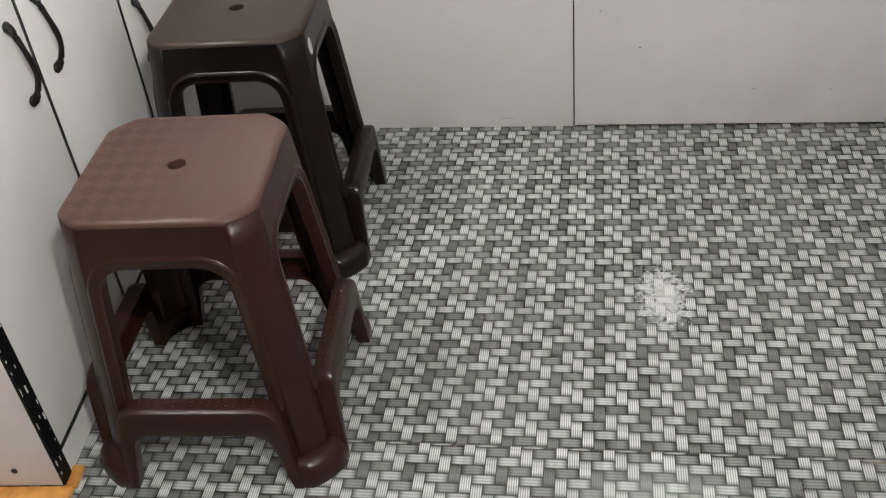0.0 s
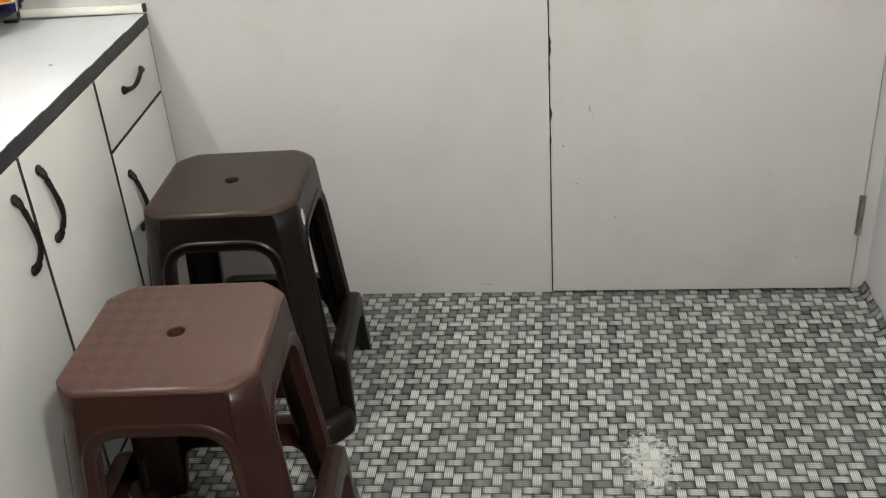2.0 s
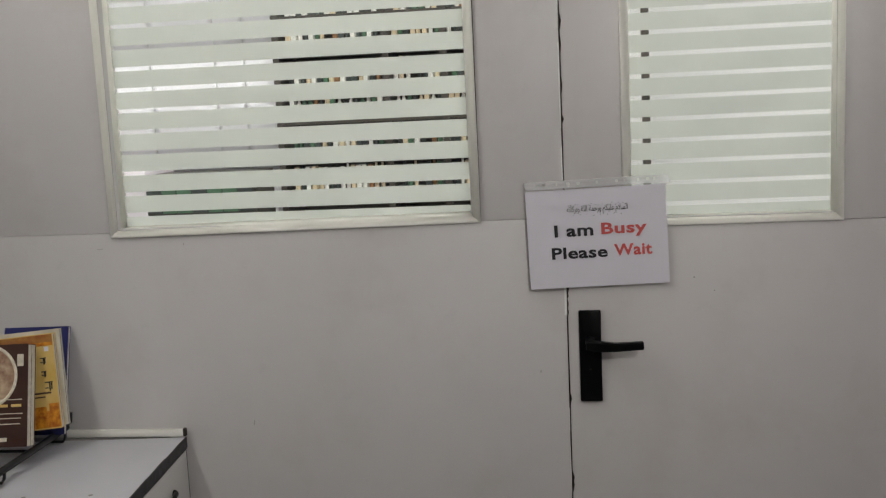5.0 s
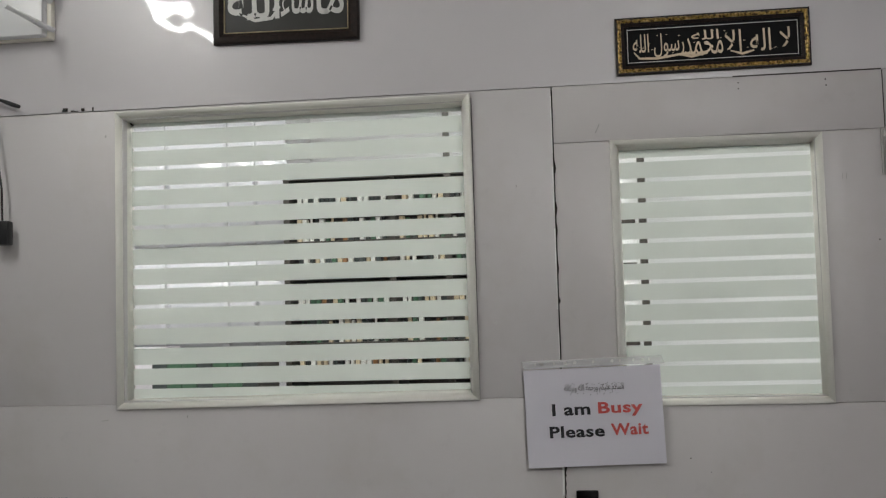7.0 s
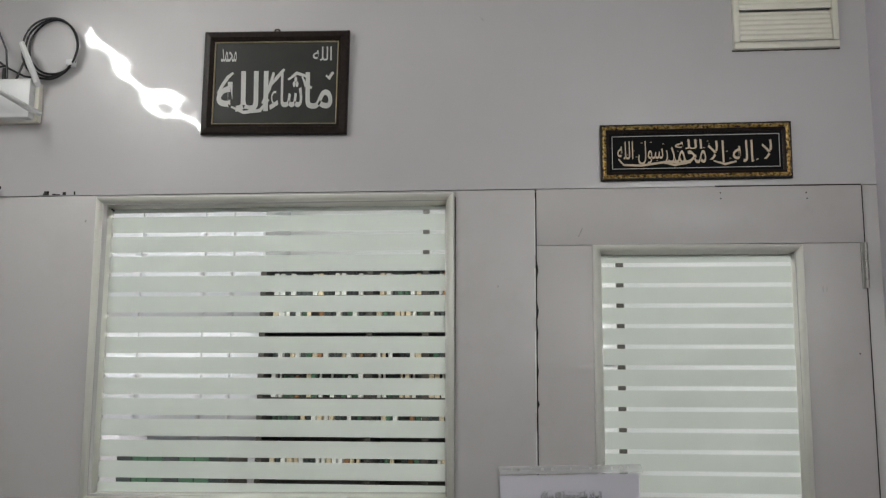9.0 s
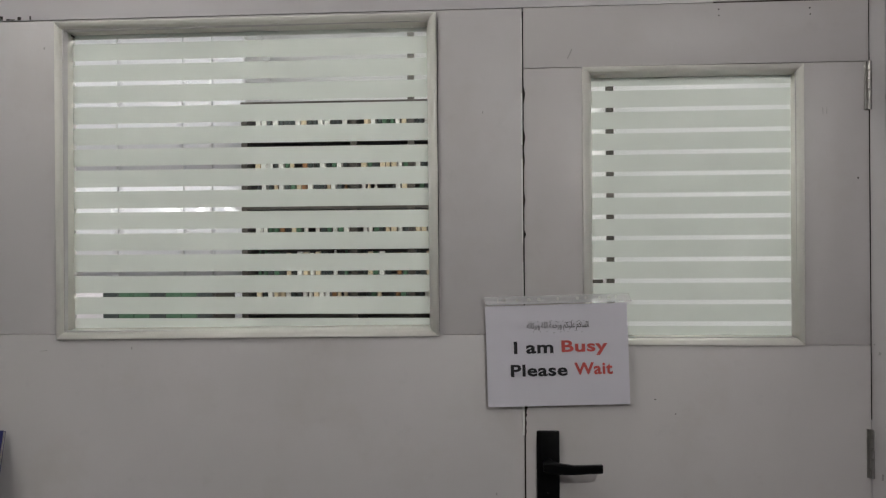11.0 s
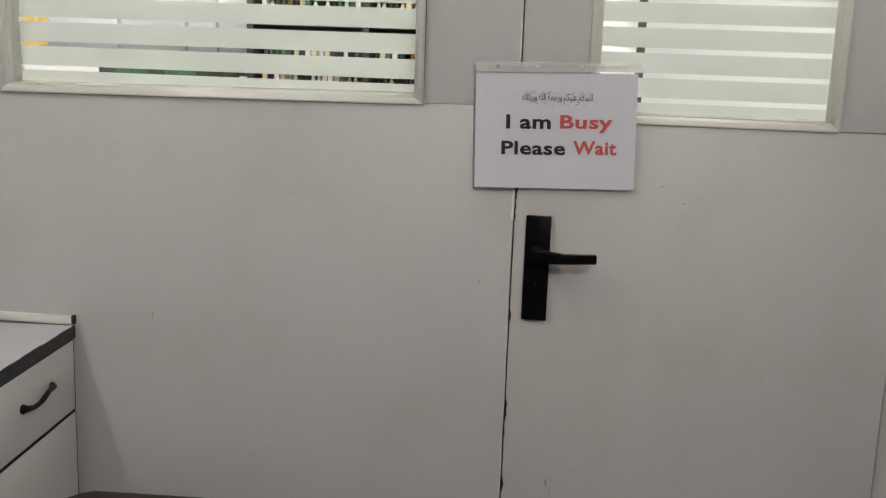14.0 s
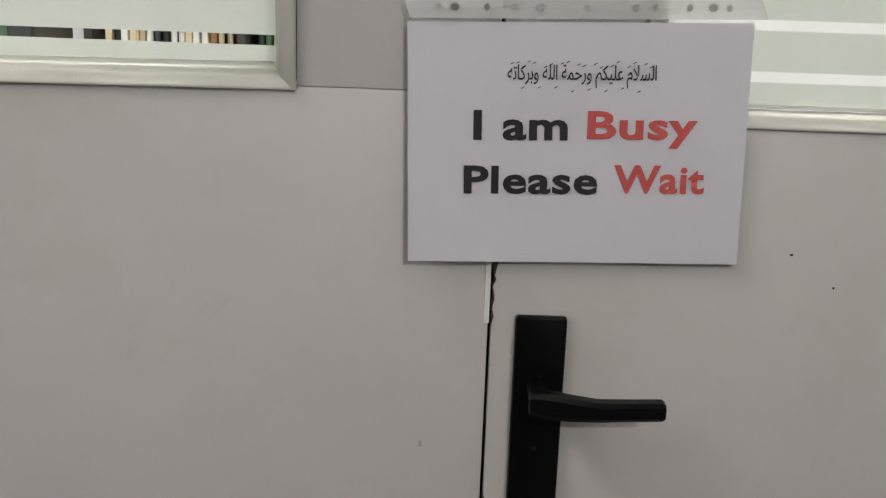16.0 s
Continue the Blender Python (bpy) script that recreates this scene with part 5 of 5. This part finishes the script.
# glossy cupboards
for x0, x1 in ((-2.42, -2.045), (-2.04, -1.705), (-1.70, -1.555), (-1.55, -1.385)):
    cup = thing("tall_cupboard", "tall glossy white cupboard in the shop", "cupboard", group="shop cupboards")
    boxpart("body", (x0, x1, 2.76, 3.25, 0.0, 2.55), SHOP_WALL, cup)
    for z0, z1 in ((0.08, 1.20), (1.205, 1.80), (1.805, 2.53)):
        bm = bmesh.new()
        n = 10
        rows = []
        for i in range(n + 1):
            s = i / n
            y = 2.752 - 0.012 * math.sin(math.pi * s)
            rows.append([bm.verts.new((x0 + 0.004 + (x1 - x0 - 0.008) * s, y, z)) for z in (z0, z1)])
        for a, c in zip(rows, rows[1:]):
            bm.faces.new((a[0], c[0], c[1], a[1]))
        o = part("door", bm, SHOP_WHITE, cup, "bowed gloss door", smooth=True)
        sol = o.modifiers.new("wall", "SOLIDIFY")
        sol.thickness = 0.016
# display rack with rows of small goods
rack2 = thing("display_shelf", "dark open display shelf filled with jars and boxes", "shelf")
RX0, RX1, RYF, RYB = -1.37, -0.30, 2.62, 2.95
boxpart("back_panel", (RX0, RX1, RYB, RYB + 0.02, 0.0, 2.10), SHOP_DARK, rack2)
for x in (RX0, -0.83, RX1 - 0.03):
    boxpart("upright", (x, x + 0.03, RYF, RYB, 0.0, 2.11), SHOP_DARK, rack2, label="dark upright")
SHELVES = (0.55, 0.85, 1.12, 1.29, 1.46, 1.63, 1.80, 1.965)
for z in SHELVES:
    boxpart("shelf_board", (RX0 + 0.031, RX1 - 0.031, RYF + 0.002, RYB - 0.001, z - 0.018, z), SHOP_DARK, rack2)
boxpart("top_board", (RX0, RX1, RYF - 0.01, RYB + 0.02, 2.11, 2.135), SHOP_DARK, rack2)
GOODS = [surface("goods_" + n, c, 0.35, 0.15, 30) for n, c in (("white", (0.7, 0.7, 0.68)), ("dark", (0.03, 0.04, 0.04)), ("green", (0.05, 0.12, 0.07)), ("brown", (0.25, 0.12, 0.05)), ("yellow", (0.55, 0.40, 0.14)), ("red", (0.38, 0.09, 0.07)), ("blue", (0.14, 0.2, 0.36)), ("cream", (0.6, 0.5, 0.35)))]
rng = random.Random(21)
kinds = {}


def goods_mesh(kind, mi):
    key = (kind, mi)
    if key not in kinds:
        bm = bmesh.new()
        if kind == "jar":
            cyl(bm, (0, 0, 0), (0, 0, 0.085), 0.0115, seg=12)
            cyl(bm, (0, 0, 0.0855), (0, 0, 0.108), 0.0095, seg=12)
        elif kind == "bottle":
            cyl(bm, (0, 0, 0), (0, 0, 0.08), 0.0105, seg=12)
            cyl(bm, (0, 0, 0.08), (0, 0, 0.100), 0.0105, 0.005, seg=12)
            cyl(bm, (0, 0, 0.1005), (0, 0, 0.122), 0.006, seg=10)
        else:
            box(bm, -0.0115, 0.0115, -0.02, 0.02, 0, 0.115, 0.0015, 1)
        kinds[key] = finish("goods", bm, GOODS[mi], kind != "carton")
    return kinds[key]


for z in SHELVES[2:]:
    x = RX0 + 0.07
    while x < RX1 - 0.07:
        near_post = any(abs(x - p - 0.015) < 0.034 for p in (-0.83,))
        if not near_post and rng.random() < 0.97:
            kind = rng.choice(("jar", "bottle", "carton", "carton"))
            mi = rng.choice((0, 0, 0, 0, 1, 1, 1, 1, 2, 2, 3, 3, 7, 7, 7, 0, 1, 0, 1, 2, 7, 1))
            ob = new({"jar": "jar", "bottle": "bottle", "carton": "carton"}[kind], goods_mesh(kind, mi))
            ob.matrix_basis = pose(x, RYF + 0.06 + rng.uniform(0, 0.02), z + 0.0005, 0, 0, rng.uniform(-8, 8))
            tagged(ob, "small " + GOODS[mi].name.replace("goods_", "") + " " + kind + " on the shop display shelf", kind, "goods on the shop shelf")
        x += rng.uniform(0.0265, 0.031)
post = thing("shop_post", "slim dark post from floor to ceiling in the shop", "post")
boxpart("shaft", (0.395, 0.43, 2.60, 2.64, 0.0, ZC - 0.001), SHOP_DARK, post)
post = thing("shop_post", "slim dark post from floor to ceiling in the shop", "post")
boxpart("shaft", (-0.545, -0.515, 2.57, 2.60, 0.0, ZC - 0.001), SHOP_DARK, post)
case = thing("white_cabinet", "plain white cabinet with thin dark shelf lines in the shop", "cabinet")
boxpart("body", (-0.285, 0.385, 2.66, 3.0, 0.0, 2.30), SHOP_WALL, case)
for z in (1.24, 1.62, 1.83):
    boxpart("shelf_line", (-0.28, 0.38, 2.652, 2.659, z, z + 0.022), SHOP_DARK, case)
# reception desk with dark goods, seen low through the lines
desk = thing("reception_desk", "brown reception desk with a pale top in the shop", "desk")
boxpart("front_panel", (-0.95, 0.30, 1.35, 1.38, 0.0, 1.03), SHOP_DESK, desk)
boxpart("worktop", (-1.00, 0.34, 1.28, 1.95, 1.031, 1.065), SHOP_DESK, desk, 0.004, "dark brown worktop")
low = thing("low_shelf", "low dark green shelf of boxes in the shop", "shelf")
boxpart("body", (-1.93, -1.40, 2.30, 2.60, 0.0, 1.24), SHOP_DARK, low)
for i in range(7):
    o = boxpart("drawer_front", (-1.925 + i * 0.074, -1.857 + i * 0.074, 2.285, 2.299, 1.06, 1.235), GOODS[2] if i % 3 else GOODS[1], low)
parcel = thing("packet", "orange packets on top of the side unit in the shop", "packet")
boxpart("wrapper", (-2.42, -2.32, 2.5, 2.6, 1.30, 1.50), GOODS[4], parcel, 0.004)
unit = thing("side_unit", "pale lavender low unit in the shop", "cabinet")
boxpart("body", (-2.55, -1.95, 2.35, 2.70, 0.0, 1.29), SIDE_WALL, unit, 0.003)
